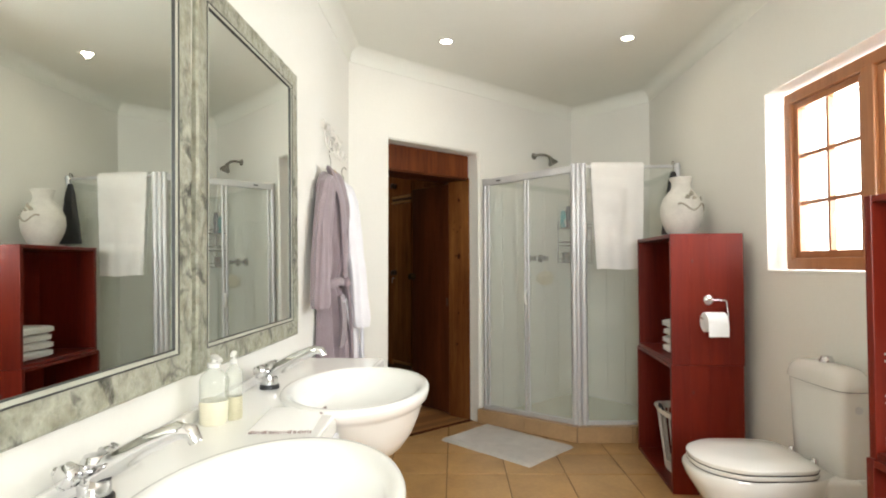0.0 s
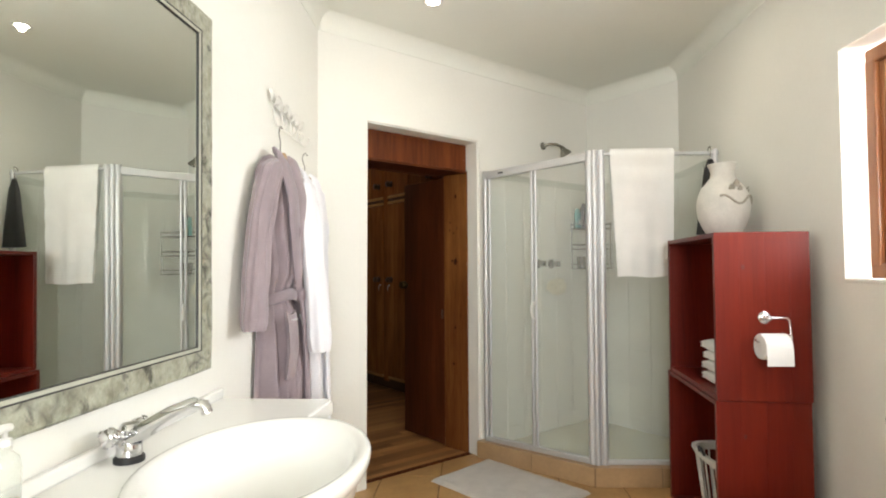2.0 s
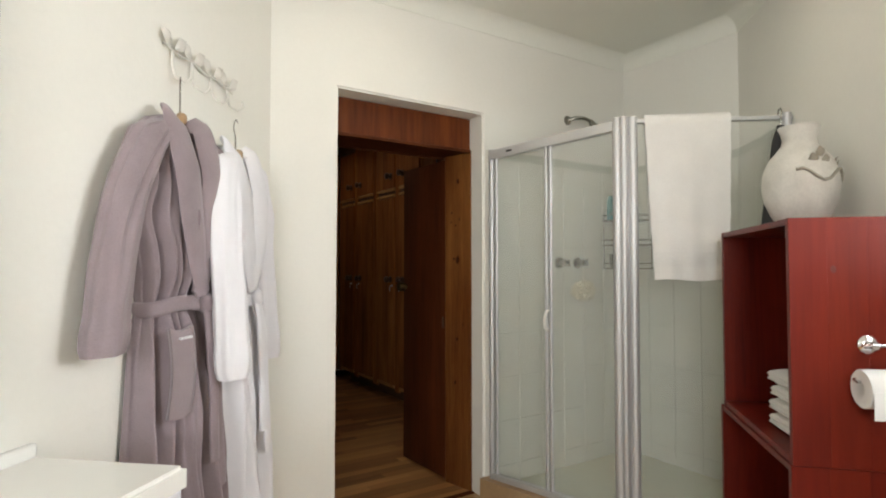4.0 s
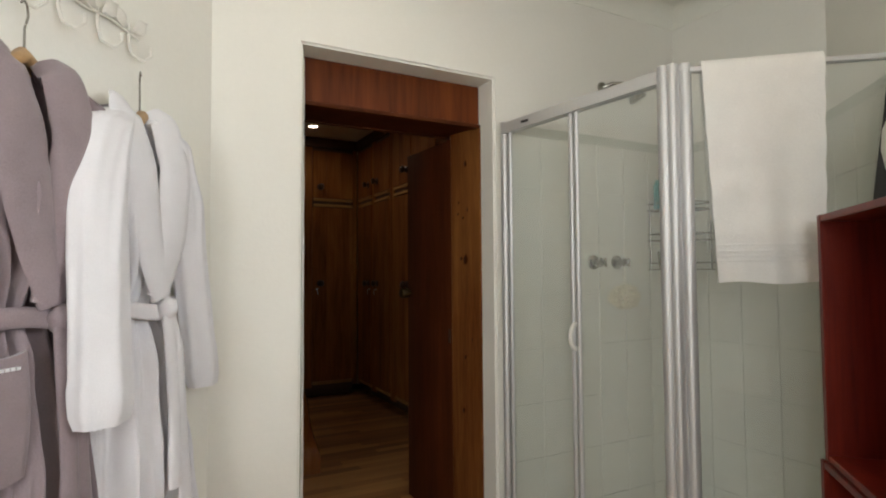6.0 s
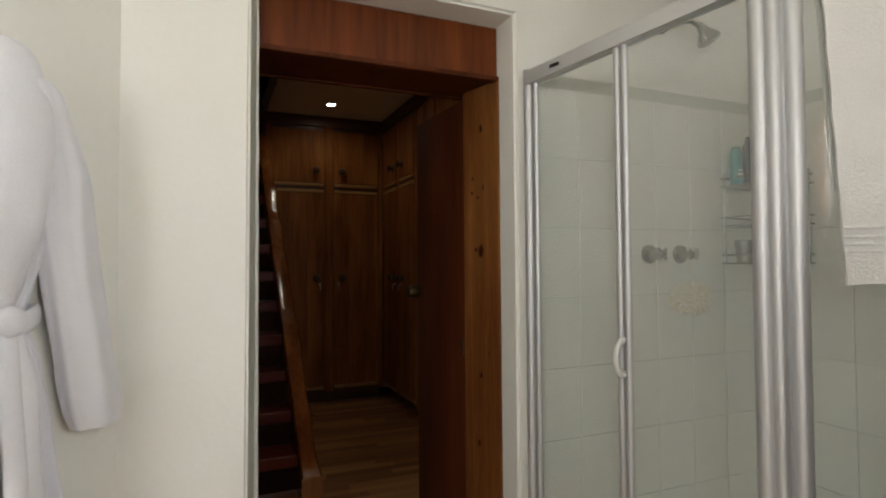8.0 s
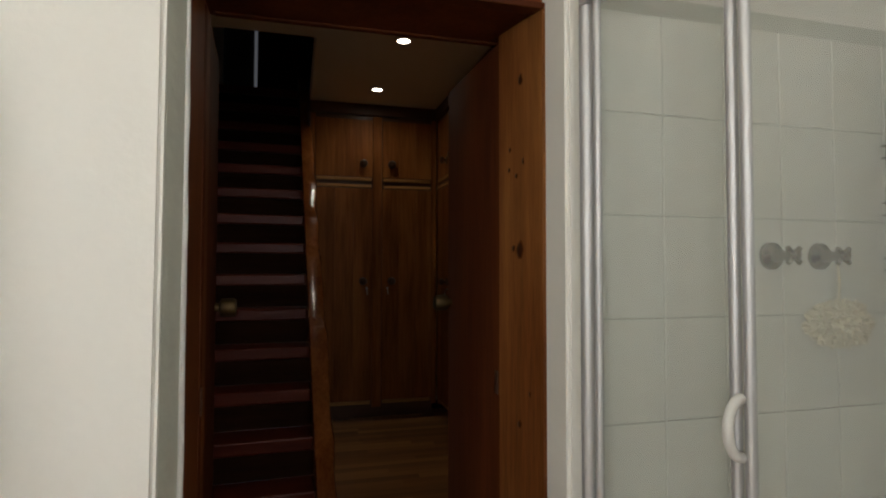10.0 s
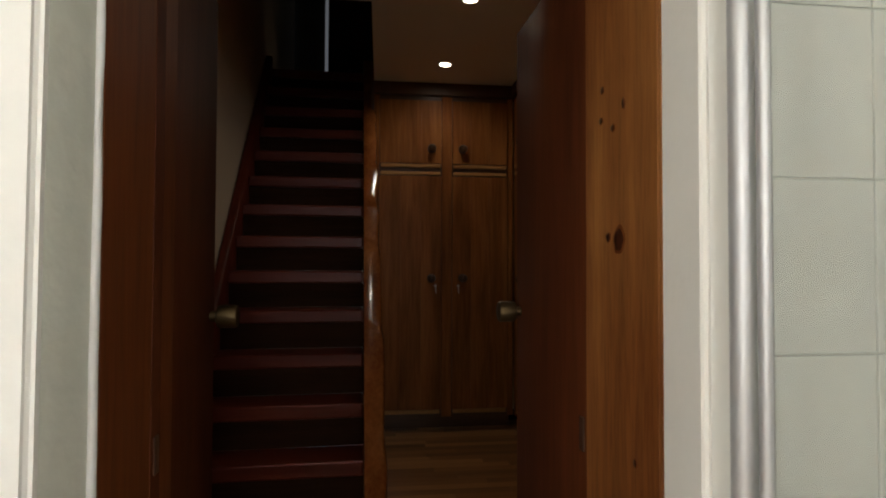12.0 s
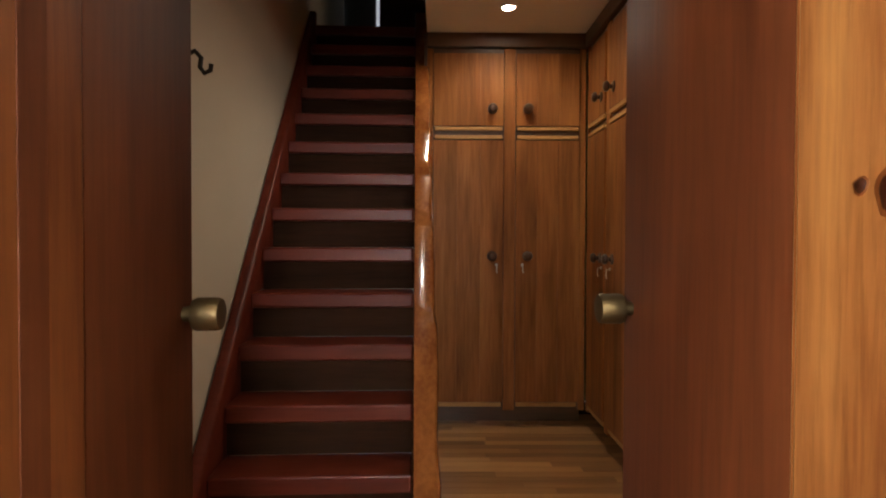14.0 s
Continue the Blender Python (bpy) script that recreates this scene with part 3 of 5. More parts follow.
shower = thing("shower_enclosure", pose(PB.x, PB.y, 0), "satin aluminium shower enclosure with folding glass door, closed", "shower")


def bar(p, q, z0, z1, wide, name, material, parent, label="", bev=0.004):
    """An upright slab from plan point p to q, wide metres thick, in the parent's place."""
    p, q = p - PB, q - PB
    d = (q - p)
    m = pose(p.x, p.y, 0, 0, 0, math.degrees(math.atan2(d.y, d.x)))
    b = B()
    box(b, 0, d.length, -wide / 2, wide / 2, z0, z1, bev)
    return part(name, b, material, parent, label, m=m)


dv = (PA - PB).normalized()
fv = (PC - PB).normalized()
# the door's top rail falls slightly towards the doorway wall
bm = B()
side = Vector((-dv.y, dv.x)) * 0.02
rings(bm, [[Vector((e.x + k * side.x, e.y + k * side.y, z + o)) for k, o in ((-1, -0.045), (1, -0.045), (1, -0.003), (0.85, 0.0), (-0.85, 0.0), (-1, -0.003))] for e, z in ((dv * 0.03, TOPZ), (PA - PB, TOPA))])
part("top_rail", bm, M_ALU, shower)
bar(PB + dv * 0.03, PA, kerb, kerb + 0.03, 0.035, "bottom_rail", M_ALU, shower)
bar(PB + fv * 0.03, PC, TOPZ - 0.018, TOPZ, 0.028, "top_rail", M_ALU, shower)
bar(PB + fv * 0.03, PC, kerb, kerb + 0.025, 0.028, "bottom_rail", M_ALU, shower)
# posts: rounded tubes side by side
for base, way, shift, rad in ((PA, -dv, 0.002, 0.016), (PA, -dv, 0.034, 0.009), (PB, dv, 0.018, 0.02), (PB, dv, -0.012, 0.016), (PB, fv, 0.05, 0.02), (PB, fv, 0.024, 0.010), (PC, -fv, 0.02, 0.018)):
    p = base + way * shift - PB
    b = B()
    lathe(b, [(rad, kerb - 0.002), (rad, TOPZ + 0.012 if base is not PA else TOPA + 0.006)], 14, pose(p.x, p.y, 0))
    part("post", b, M_ALU, shower, smooth=40)
LEN = (PA - PB).length
midp = PB + dv * (LEN * 0.515)
for s in (-0.012, 0.012):
    p = midp + dv * s - PB
    b = B()
    lathe(b, [(0.0095, kerb + 0.03), (0.0095, TOPZ - 0.058)], 12, pose(p.x, p.y, 0))
    part("door_stile", b, M_ALU, shower, smooth=40)
bar(PB + dv * 0.04, midp - dv * 0.02, kerb + 0.03, TOPZ - 0.05, 0.005, "glass_leaf", M_SHOWERGLASS, shower, "folding glass leaf", 0)
bar(midp + dv * 0.02, PA - dv * 0.045, kerb + 0.03, TOPA - 0.035, 0.005, "glass_leaf", M_SHOWERGLASS, shower, "folding glass leaf", 0)
bar(PB + fv * 0.07, PC - fv * 0.03, kerb + 0.025, TOPZ - 0.018, 0.005, "fixed_glass", M_SHOWERGLASS, shower, "fixed glass panel", 0)
for ob in shower.children:
    if ob.name.startswith(("glass_leaf", "fixed_glass")):
        ob.visible_shadow = False
b = B()
hp = midp - dv * 0.004 - PB
q = hp + off1 * 0.012
tube(b, [(q.x + off1.x * 0.034 * math.sin(a), q.y + off1.y * 0.034 * math.sin(a), 0.938 - 0.046 * math.cos(a)) for a in np.linspace(0, math.pi, 13)], 0.0085, 10)
part("handle", b, M_BASKET, shower, "white bow handle", smooth=60)
p = PA - dv * 0.13 + off1 * 0.0215 - PB
b = B()
box(b, -0.018, 0.018, -0.001, 0.001, -0.005, 0.005)
part("maker_plate", b, M_BLACK, shower, "small dark maker's plate", m=pose(p.x, p.y, TOPA - 0.017, 0, 0, math.degrees(math.atan2(dv.y, dv.x))))

# shower fittings on the doorway wall
head = thing("wall_shower", pose(3.43, DOOR_Y, 2.06), "dull chrome shower arm and round rose on the wall", "shower head")
b = B()
lathe(b, [(0.028, 0), (0.026, 0.008), (0.012, 0.014)], 18, pose(0, 0, 0, 90, 0, 0))
part("wall_flange", b, M_NICKEL, head, smooth=40)
b = B()
tube(b, [(0, -0.005, 0), (0.03, -0.04, 0.012), (0.075, -0.062, 0.012), (0.115, -0.07, 0.0), (0.13, -0.072, -0.012)], 0.0105, 10)
part("arm", b, M_NICKEL, head, smooth=60)
b = B()
lathe(b, [(0.012, 0.045), (0.017, 0.03), (0.02, 0.015), (0.04, -0.012), (0.043, -0.028), (0.038, -0.032)], 20, pose(0.142, -0.076, -0.034, -15, -25, 0))
part("rose", b, M_NICKEL, head, smooth=40)
for x in (3.345, 3.493):
    tap = thing("shower_tap", pose(x, DOOR_Y - 0.009, 1.219), "chrome cross-head shower tap on white tiles", "tap", "shower taps")
    b = B()
    lathe(b, [(0.034, 0), (0.033, 0.008), (0.016, 0.018), (0.011, 0.045), (0.01, 0.056)], 18, pose(0, 0, 0, 90, 0, 0))
    part("flange", b, M_NICKEL, tap, smooth=40)
    b = B()
    for k in range(4):
        a = math.pi / 4 + k * math.pi / 2
        tube(b, [(0, -0.064, 0), (0.026 * math.cos(a), -0.066, 0.026 * math.sin(a))], [0.008, 0.006], 8)
    lathe(b, [(0.012, 0.052), (0.012, 0.076), (0.006, 0.08)], 14, pose(0, 0, 0, 90, 0, 0))
    part("cross_handle", b, M_NICKEL, tap, smooth=50)

# ---- vanity ----
CU, CN, CA, CB = (0.572, 1.412), -0.112, 0.305, 0.215
VU0, VU1, VN, VZ = 0.0, 1.968, -0.098, 0.79
vanity = thing("vanity_unit", bath(0, 0), "long white vanity unit with two bulging basins", "vanity")
out = [(VU0, N_LEFT + 0.003), (VU1, N_LEFT + 0.003), (VU1, VN)]
for cu_ in CU[::-1]:
    for k in range(25):
        a = math.pi * k / 24
        out.append((cu_ + CA * math.cos(a), CN - CB * math.sin(a)))
out.append((VU0, VN))
bm = B()
prism(bm, [(u, -n) for u, n in out[::-1]], VZ - 0.045, VZ)
bmesh.ops.recalc_face_normals(bm, faces=bm.faces)
bmesh.ops.bevel(bm, geom=[e for e in bm.edges if abs(e.verts[0].co.z - VZ) < 1e-5 and abs(e.verts[1].co.z - VZ) < 1e-5], offset=0.008, segments=3, affect="EDGES")
part("worktop", bm, M_CERAMIC, vanity, "glossy white moulded worktop", smooth=40)
bm = B()
box(bm, VU0, VU1, -N_LEFT - 0.022, -N_LEFT - 0.003, VZ - 0.001, VZ + 0.03, 0.006)
part("upstand", bm, M_CERAMIC, vanity)
bm = B()
box(bm, VU0 + 0.02, VU1 - 0.006, 0.115, -N_LEFT - 0.003, 0.08, 0.585, 0.003)
box(bm, VU0 + 0.03, VU1 - 0.03, 0.155, -N_LEFT - 0.004, 0, 0.08)
part("carcass", bm, M_CABINET, vanity, "white laminate carcass")
for u0, u1 in ((VU0 + 0.02, CU[0] - CA * 1.02), (CU[0] + CA * 1.02, CU[1] - CA * 1.02), (CU[1] + CA * 1.02, VU1 - 0.006)):
    bm = B()
    box(bm, u0, u1, 0.104, 0.45, 0.586, VZ - 0.046, 0.004)
    part("apron", bm, M_CABINET, vanity)
for k in range(4):
    a = VU0 + 0.03 + k * 0.473
    bm = B()
    box(bm, a, a + 0.466, 0.097, 0.114, 0.09, 0.575, 0.003)
    d_ = part("cupboard_door", bm, M_CABINET, vanity)
    bm = B()
    lathe(bm, [(0.006, 0), (0.006, 0.014), (0.013, 0.02), (0.01, 0.028)], 14, pose(a + (0.43 if k % 2 == 0 else 0.04), 0.097, 0.5, 90, 0, 0))
    part("knob", bm, M_CHROME, d_, smooth=40)
prof = [(0.30, 0.592), (0.5, 0.597), (0.68, 0.622), (0.81, 0.662), (0.9, 0.71), (0.945, 0.745), (0.97, 0.755), (1.02, 0.764), (1.045, 0.783), (1.045, 0.792), (1.03, 0.798), (0.985, 0.80), (0.93, 0.796), (0.88, 0.78), (0.82, 0.74), (0.7, 0.69), (0.5, 0.66), (0.25, 0.648), (0.07, 0.645)]
for cu_ in CU:
    bm = B()
    lathe(bm, prof, 48, pose(cu_, -CN, 0), CA, CB)
    basin = part("basin", bm, M_CERAMIC, vanity, "oval white ceramic basin", smooth=60)
    bm = B()
    lathe(bm, [(0.001, 0.6465), (0.022, 0.648), (0.024, 0.6475), (0.024, 0.645)], 20, pose(cu_, -CN, 0))
    part("drain", bm, M_CHROME, basin, "chrome drain ring", smooth=40)


def mixer(name, u, n, turn, label):
    """Single basin mixer: bracket-shaped chrome body, long swan spout, lever and black base."""
    tap = thing(name, bath(u, n, VZ, turn), label, "tap", "basin mixers")
    b = B()
    lathe(b, [(0.030, 0.0), (0.030, 0.010), (0.026, 0.014)], 20)
    part("base_ring", b, M_BLACK, tap, "black base ring", smooth=40)
    b = B()
    lathe(b, [(0.025, 0.012), (0.025, 0.03), (0.021, 0.045), (0.019, 0.06), (0.022, 0.068), (0.016, 0.078)], 20)
    part("body", b, M_CHROME, tap, smooth=40)
    b = B()
    tube(b, [(0, 0.0, 0.045), (0, -0.04, 0.068), (0, -0.095, 0.1), (0, -0.145, 0.122), (0, -0.168, 0.12), (0, -0.176, 0.104)], [0.021, 0.0195, 0.017, 0.0145, 0.0125, 0.0105], 16)
    part("spout", b, M_CHROME, tap, smooth=60)
    for s in (-1, 1):
        b = B()
        tube(b, [(0, 0.004, 0.055), (s * 0.035, 0.01, 0.06)], 0.011, 10)
        lathe(b, [(0.016, 0), (0.019, 0.006), (0.019, 0.02), (0.012, 0.026)], 14, pose(s * 0.032, 0.01, 0.06, 0, 90 * s, 0))
        for k in range(4):
            a = k * math.pi / 2 + 0.4
            tube(b, [(s * 0.046, 0.01, 0.06), (s * 0.048, 0.01 + 0.021 * math.cos(a), 0.06 + 0.021 * math.sin(a))], [0.009, 0.007], 8)
        part("cross_handle", b, M_CHROME, tap, smooth=50)
    return tap


mixer("basin_mixer", 0.565, -0.392, -6, "chrome two-handle mixer with a long spout behind the basin")
mixer("basin_mixer", 1.40, -0.385, -6, "chrome two-handle mixer with a long spout behind the basin")


# ---- mirrors ----
def mirror(name, u0, u1, z0, z1, label, turn, lean, off):
    mid_u = (u0 + u1) / 2
    u0, u1 = u0 - mid_u, u1 - mid_u
    th = thing(name, bath(mid_u, N_LEFT + off, 0.0, turn) @ pose(0, 0, z0, lean, 0, 0) @ pose(0, 0, -z0), label, "mirror", "mirrors over the vanity")
    y0, y1 = -0.019, 0.0
    w = 0.06
    bm = B()
    outer = [(u0, z0), (u1, z0), (u1, z1), (u0, z1)]
    inner = [(u0 + w, z0 + w), (u1 - w, z0 + w), (u1 - w, z1 - w), (u0 + w, z1 - w)]
    loops = []
    for pts, y in ((outer, y1), (outer, y0 + 0.004), ([(a + (0.006 if a < (u0 + u1) / 2 else -0.006), b + (0.006 if b < 1.4 else -0.006)) for a, b in outer], y0), (inner, y0 + 0.004), (inner, y1 - 0.004)):
        loops.append([Vector((a, y, b)) for a, b in pts])
    rings(bm, loops, cap=(False, False))
    bmesh.ops.subdivide_edges(bm, edges=[e for e in bm.edges if e.calc_length() > 0.3], cuts=18, use_grid_fill=True)
    for v in bm.verts:
        k = noise.noise(Vector((v.co.x * 14, v.co.z * 14, 3.1)))
        if v.co.y < y1 - 0.006:
            v.co.y += 0.003 * k
            if abs(v.co.x - u0) < 0.002 or abs(v.co.x - u1) < 0.002:
                v.co.x += 0.0015 * k
    part("frame", bm, M_STONE, th, "mottled grey-green stone-look frame")
    for w0, w1, yy, mt, nm in ((w - 0.002, w + 0.001, y0 + 0.002, M_DARKSEAL, "dark_lip"), (w + 0.001, w + 0.009, y0 + 0.004, M_LIP, "light_lip"), (w + 0.009, w + 0.011, y0 + 0.006, M_DARKSEAL, "inner_lip")):
        for a in ((u0 + w0, u1 - w0, z0 + w0, z0 + w1), (u0 + w0, u1 - w0, z1 - w1, z1 - w0), (u0 + w0, u0 + w1, z0 + w1, z1 - w1), (u1 - w1, u1 - w0, z0 + w1, z1 - w1)):
            bm = B()
            box(bm, a[0], a[1], yy, y1 - 0.004, a[2], a[3])
            part(nm, bm, mt, th)
    bm = B()
    w += 0.0105
    box(bm, u0 + w, u1 - w, y0 + 0.010, y0 + 0.014, z0 + w, z1 - w)
    part("mirror_glass", bm, M_MIRROR, th, "silvered glass")
    return th


mirror("wall_mirror", 1.03, 1.846, 0.903, 1.927, "large mirror in a mottled grey-green frame over the vanity", -1.5, -0.5, 0.013)
mirror("wall_mirror", 0.149, 0.979, 0.914, 1.940, "large mirror in a mottled grey-green frame over the vanity", -0.9, -0.6, 0.009)


# ---- red shelf towers ----
def crate(name, m, w, d, h, label):
    """An open-fronted box: local x along the wall, local y from front (0) to back (-d)."""
    th = thing(name, m, label, "shelf", "red shelf towers")
    t_ = 0.02
    for nm, a in (("side_panel", (0, t_, -d, 0, 0, h)), ("side_panel", (w - t_, w, -d, 0, 0, h)), ("top_panel", (t_, w - t_, -d, -0.001, h - t_, h - 0.001)), ("bottom_panel", (t_, w - t_, -d, -0.001, 0.001, t_)), ("back_panel", (t_, w - t_, -d, -d + 0.008, t_, h - t_))):
        bm = B()
        box(bm, *a, 0.0025)
        panel = part(nm, bm, M_REDWOOD, th)
        if nm == "side_panel":
            # glued-up boards on the outer face
            cuts = [0.0, 0.21, 0.47, 0.74, 1.0]
            for c0, c1 in zip(cuts, cuts[1:]):
                bm = B()
                x0, x1 = (-0.004, 0.0) if a[0] == 0 else (w, w + 0.004)
                box(bm, x0, x1, -d + d * c0 + 0.0001, -d + d * c1 - 0.0001, 0.001, h - 0.001, 0.0003)
                part("board", bm, M_REDBOARD, panel)
            if a[0] == 0:
                for ky, kz, kr in ((-0.3, 0.79, 0.007), (-0.62, 0.3, 0.006)):
                    bm = B()
                    lathe(bm, [(kr, 0.0), (kr * 0.8, 0.0005), (0.001, 0.0007)], 14, pose(-0.004, d * ky, h * kz, 0, -90, 0), 1.5, 1.0)
                    part("knot", bm, M_KNOTRED, panel, smooth=60)
    return th


TU0, TN = 2.545, 1.303
crate("shelf_crate", bath(TU0 + 0.006, TN - 0.002, 0.0, -4.4), 0.695, 0.355, 0.655, "red-stained wooden crate shelf holding a white basket")
crate("shelf_crate", bath(TU0, TN, 0.656, -4.8), 0.685, 0.355, 0.672, "red-stained wooden crate shelf holding folded towels")
crate("shelf_crate", bath(0.50, TN - 0.006, 0.0), 0.69, 0.392, 0.655, "red-stained wooden crate shelf holding rolled towels")
crate("shelf_crate", bath(0.505, TN, 0.656), 0.68, 0.375, 0.70, "red-stained wooden crate shelf holding rolled towels")

# ---- toilet ----
toilet = thing("toilet", bath(1.872, N_RIGHT - 0.004), "white close-coupled toilet with its lid down", "toilet")


def oval(cx, cy, a, b, z, n=32, sq=2.4):
    pts = []
    for k in range(n):
        t_ = 2 * math.pi * k / n
        c, s = math.cos(t_), math.sin(t_)
        pts.append(Vector((cx + a * math.copysign(abs(c) ** (2 / sq), c), cy + b * math.copysign(abs(s) ** (2 / sq), s), z)))
    return pts


bm = B()
rings(bm, [oval(0, 0.25, 0.11, 0.2, 0.0), oval(0, 0.25, 0.105, 0.195, 0.03), oval(0, 0.26, 0.10, 0.2, 0.14), oval(0, 0.31, 0.14, 0.24, 0.25), oval(0, 0.345, 0.182, 0.262, 0.34), oval(0, 0.355, 0.192, 0.268, 0.385), oval(0, 0.355, 0.187, 0.264, 0.394)])
part("bowl", bm, M_TOILET, toilet, smooth=60)
bm = B()
box(bm, -0.165, 0.165, 0.006, 0.2, 0.31, 0.392, 0.02)
part("rear_shelf", bm, M_TOILET, toilet, smooth=50)


def lid_outline(a, b, z, cy=0.395):
    """Rounded front and squarer back, as a toilet seat is cut."""
    pts = []
    for p, q in zip(oval(0, cy, a, b, z, 48, 2.2), oval(0, cy, a, b, z, 48, 4.5)):
        k = min(1.0, max(0.0, 0.5 - (p.y - cy) / (1.2 * b)))
        pts.append(p.lerp(q, k))
    return pts


bm = B()
rings(bm, [lid_outline(0.186, 0.204, 0.397), lid_outline(0.191, 0.209, 0.402), lid_outline(0.191, 0.209, 0.412), lid_outline(0.186, 0.204, 0.416)])
part("seat", bm, M_TOILET, toilet, smooth=50)
bm = B()
rings(bm, [lid_outline(0.1885, 0.2065, 0.4145), lid_outline(0.1885, 0.2065, 0.4205)])
rings(bm, [lid_outline(0.1865, 0.2045, 0.3925), lid_outline(0.1865, 0.2045, 0.3985)])
part("seat_gap", bm, M_DARKSEAL, toilet, "dark rubber gap")
bm = B()
rings(bm, [lid_outline(0.188, 0.207, 0.419), lid_outline(0.192, 0.210, 0.424), lid_outline(0.191, 0.209, 0.433), lid_outline(0.176, 0.196, 0.4395), lid_outline(0.08, 0.1, 0.443)])
part("lid", bm, M_TOILET, toilet, "closed white lid", smooth=50)
for s in (-0.07, 0.07):
    bm = B()
    lathe(bm, [(0.012, 0.39), (0.012, 0.436), (0.008, 0.442)], 12, pose(s, 0.172, 0))
    part("hinge", bm, M_CHROME, toilet, smooth=40)
bm = B()
rings(bm, [oval(0, 0.07, 0.148, 0.058, 0.39, 36, 5), oval(0, 0.07, 0.16, 0.061, 0.43, 36, 5), oval(0, 0.072, 0.172, 0.066, 0.700, 36, 5), oval(0, 0.072, 0.17, 0.065, 0.706, 36, 5)])
part("cistern", bm, M_TOILET, toilet, "white ceramic cistern", smooth=50)
bm = B()
rings(bm, [oval(0, 0.072, 0.170, 0.065, 0.7062, 36, 5), oval(0, 0.072, 0.170, 0.065, 0.710, 36, 5)])
part("lid_gap", bm, M_DARKSEAL, toilet)
bm = B()
rings(bm, [oval(0, 0.074, 0.177, 0.070, 0.710, 36, 5), oval(0, 0.074, 0.179, 0.071, 0.724, 36, 5), oval(0, 0.074, 0.172, 0.066, 0.757, 36, 4), oval(0, 0.074, 0.145, 0.052, 0.782, 36, 4), oval(0, 0.074, 0.08, 0.03, 0.790, 36, 3)])
part("cistern_lid", bm, M_TOILET, toilet, smooth=60)
bm = B()
lathe(bm, [(0.026, 0.786), (0.026, 0.798), (0.022, 0.802), (0.02, 0.812), (0.012, 0.815)], 20, pose(0, 0.074, 0))
part("flush_button", bm, M_CHROME, toilet, "chrome flush button", smooth=40)
bm = B()
lathe(bm, [(0.014, 0), (0.014, 0.002)], 14, pose(-0.171, 0.075, 0.645, 0, -90, 0))
part("badge", bm, M_ALU, toilet, "small round badge")
bm = B()
tube(bm, [(-0.175, 0.05, 0.37), (-0.185, 0.03, 0.3), (-0.185, 0.0, 0.22)], 0.006, 8)
lathe(bm, [(0.013, 0.335), (0.013, 0.392)], 12, pose(-0.15, 0.06, 0))
part("supply_hose", bm, M_BASKET, toilet, smooth=60)

# ---- staircase ----
RISE, GO, STEPS = 0.19, 0.1693, 14
SX0, SX1 = 1.61, 2.295
stair = thing("staircase", STAIR_TURN, "steep red-brown wooden staircase with shade painted into the risers", "staircase", kind="structure")
for k in range(1, STEPS + 1):
    y = 4.405 + GO * (k - 3)
    z = 0.01 + RISE * k
    bm = B()
    box(bm, SX0, SX1, y, y + GO + 0.035, z - 0.064, z, 0.008)
    part("tread", bm, M_TREAD, stair)
    # riser, its shade carried by the material colour
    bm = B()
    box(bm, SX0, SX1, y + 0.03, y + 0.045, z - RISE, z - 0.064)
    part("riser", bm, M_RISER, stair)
sl = RISE / GO


def stringer(name, x0, x1, over, material, label, wavy=0.0, y_foot=3.93, y_end=6.3):
    bm = B()
    loops = []
    n = 70
    for i in range(n + 1):
        y = y_foot + (y_end - y_foot) * i / n
        w = wavy * (noise.noise(Vector((0.3, y * 5.0, 1.7))) + 0.5 * noise.noise(Vector((4.3, y * 13.0, 1.7))))
        zt = (y - 4.405) * sl + 3 * RISE + 0.01 + over
        zb = max(0.0, zt - 0.36)
        a, b = x0, x1 + w
        c = 0.012
        loops.append([Vector((a, y, zb)), Vector((b, y, zb)), Vector((b, y + c * 0.7, max(zb, zt - c))), Vector((b - c, y, zt)), Vector((a + c * 0.5, y, zt)), Vector((a, y + c * 0.7, max(zb, zt - c)))])
    rings(bm, loops)
    return part(name, bm, material, stair, label, smooth=50)


stringer("stringer", SX1, SX1 + 0.092, 0.075, M_STRINGER, "glossy varnished live-edge stringer", 0.022)
stringer("stringer", SX0 - 0.052, SX0, 0.07, M_TREAD, "red-brown wall stringer", 0.0)

# ---- cupboards in the hall ----
CY = 5.87


def knob(parent, x, z, y=0.0, keyed=False):
    b = B()
    lathe(b, [(0.03, 0.0), (0.028, 0.006), (0.012, 0.01), (0.012, 0.022), (0.026, 0.03), (0.029, 0.04), (0.022, 0.052), (0.008, 0.056)], 18, pose(x, y, z, 90, 0, 0))
    part("knob", b, M_KNOB, parent, "dark turned wooden knob", smooth=50)
    if keyed:
        s = 0.03 if keyed > 0 else -0.03
        b = B()
        lathe(b, [(0.009, 0), (0.009, 0.003)], 12, pose(x + s, y, z - 0.055, 90, 0, 0))
        tube(b, [(x + s, y - 0.002, z - 0.055), (x + s, y - 0.02, z - 0.057), (x + s, y - 0.022, z - 0.085), (x + s + 0.004, y - 0.02, z - 0.105)], 0.0028, 6)
        part("key", b, M_ALU, parent, "small hanging key")


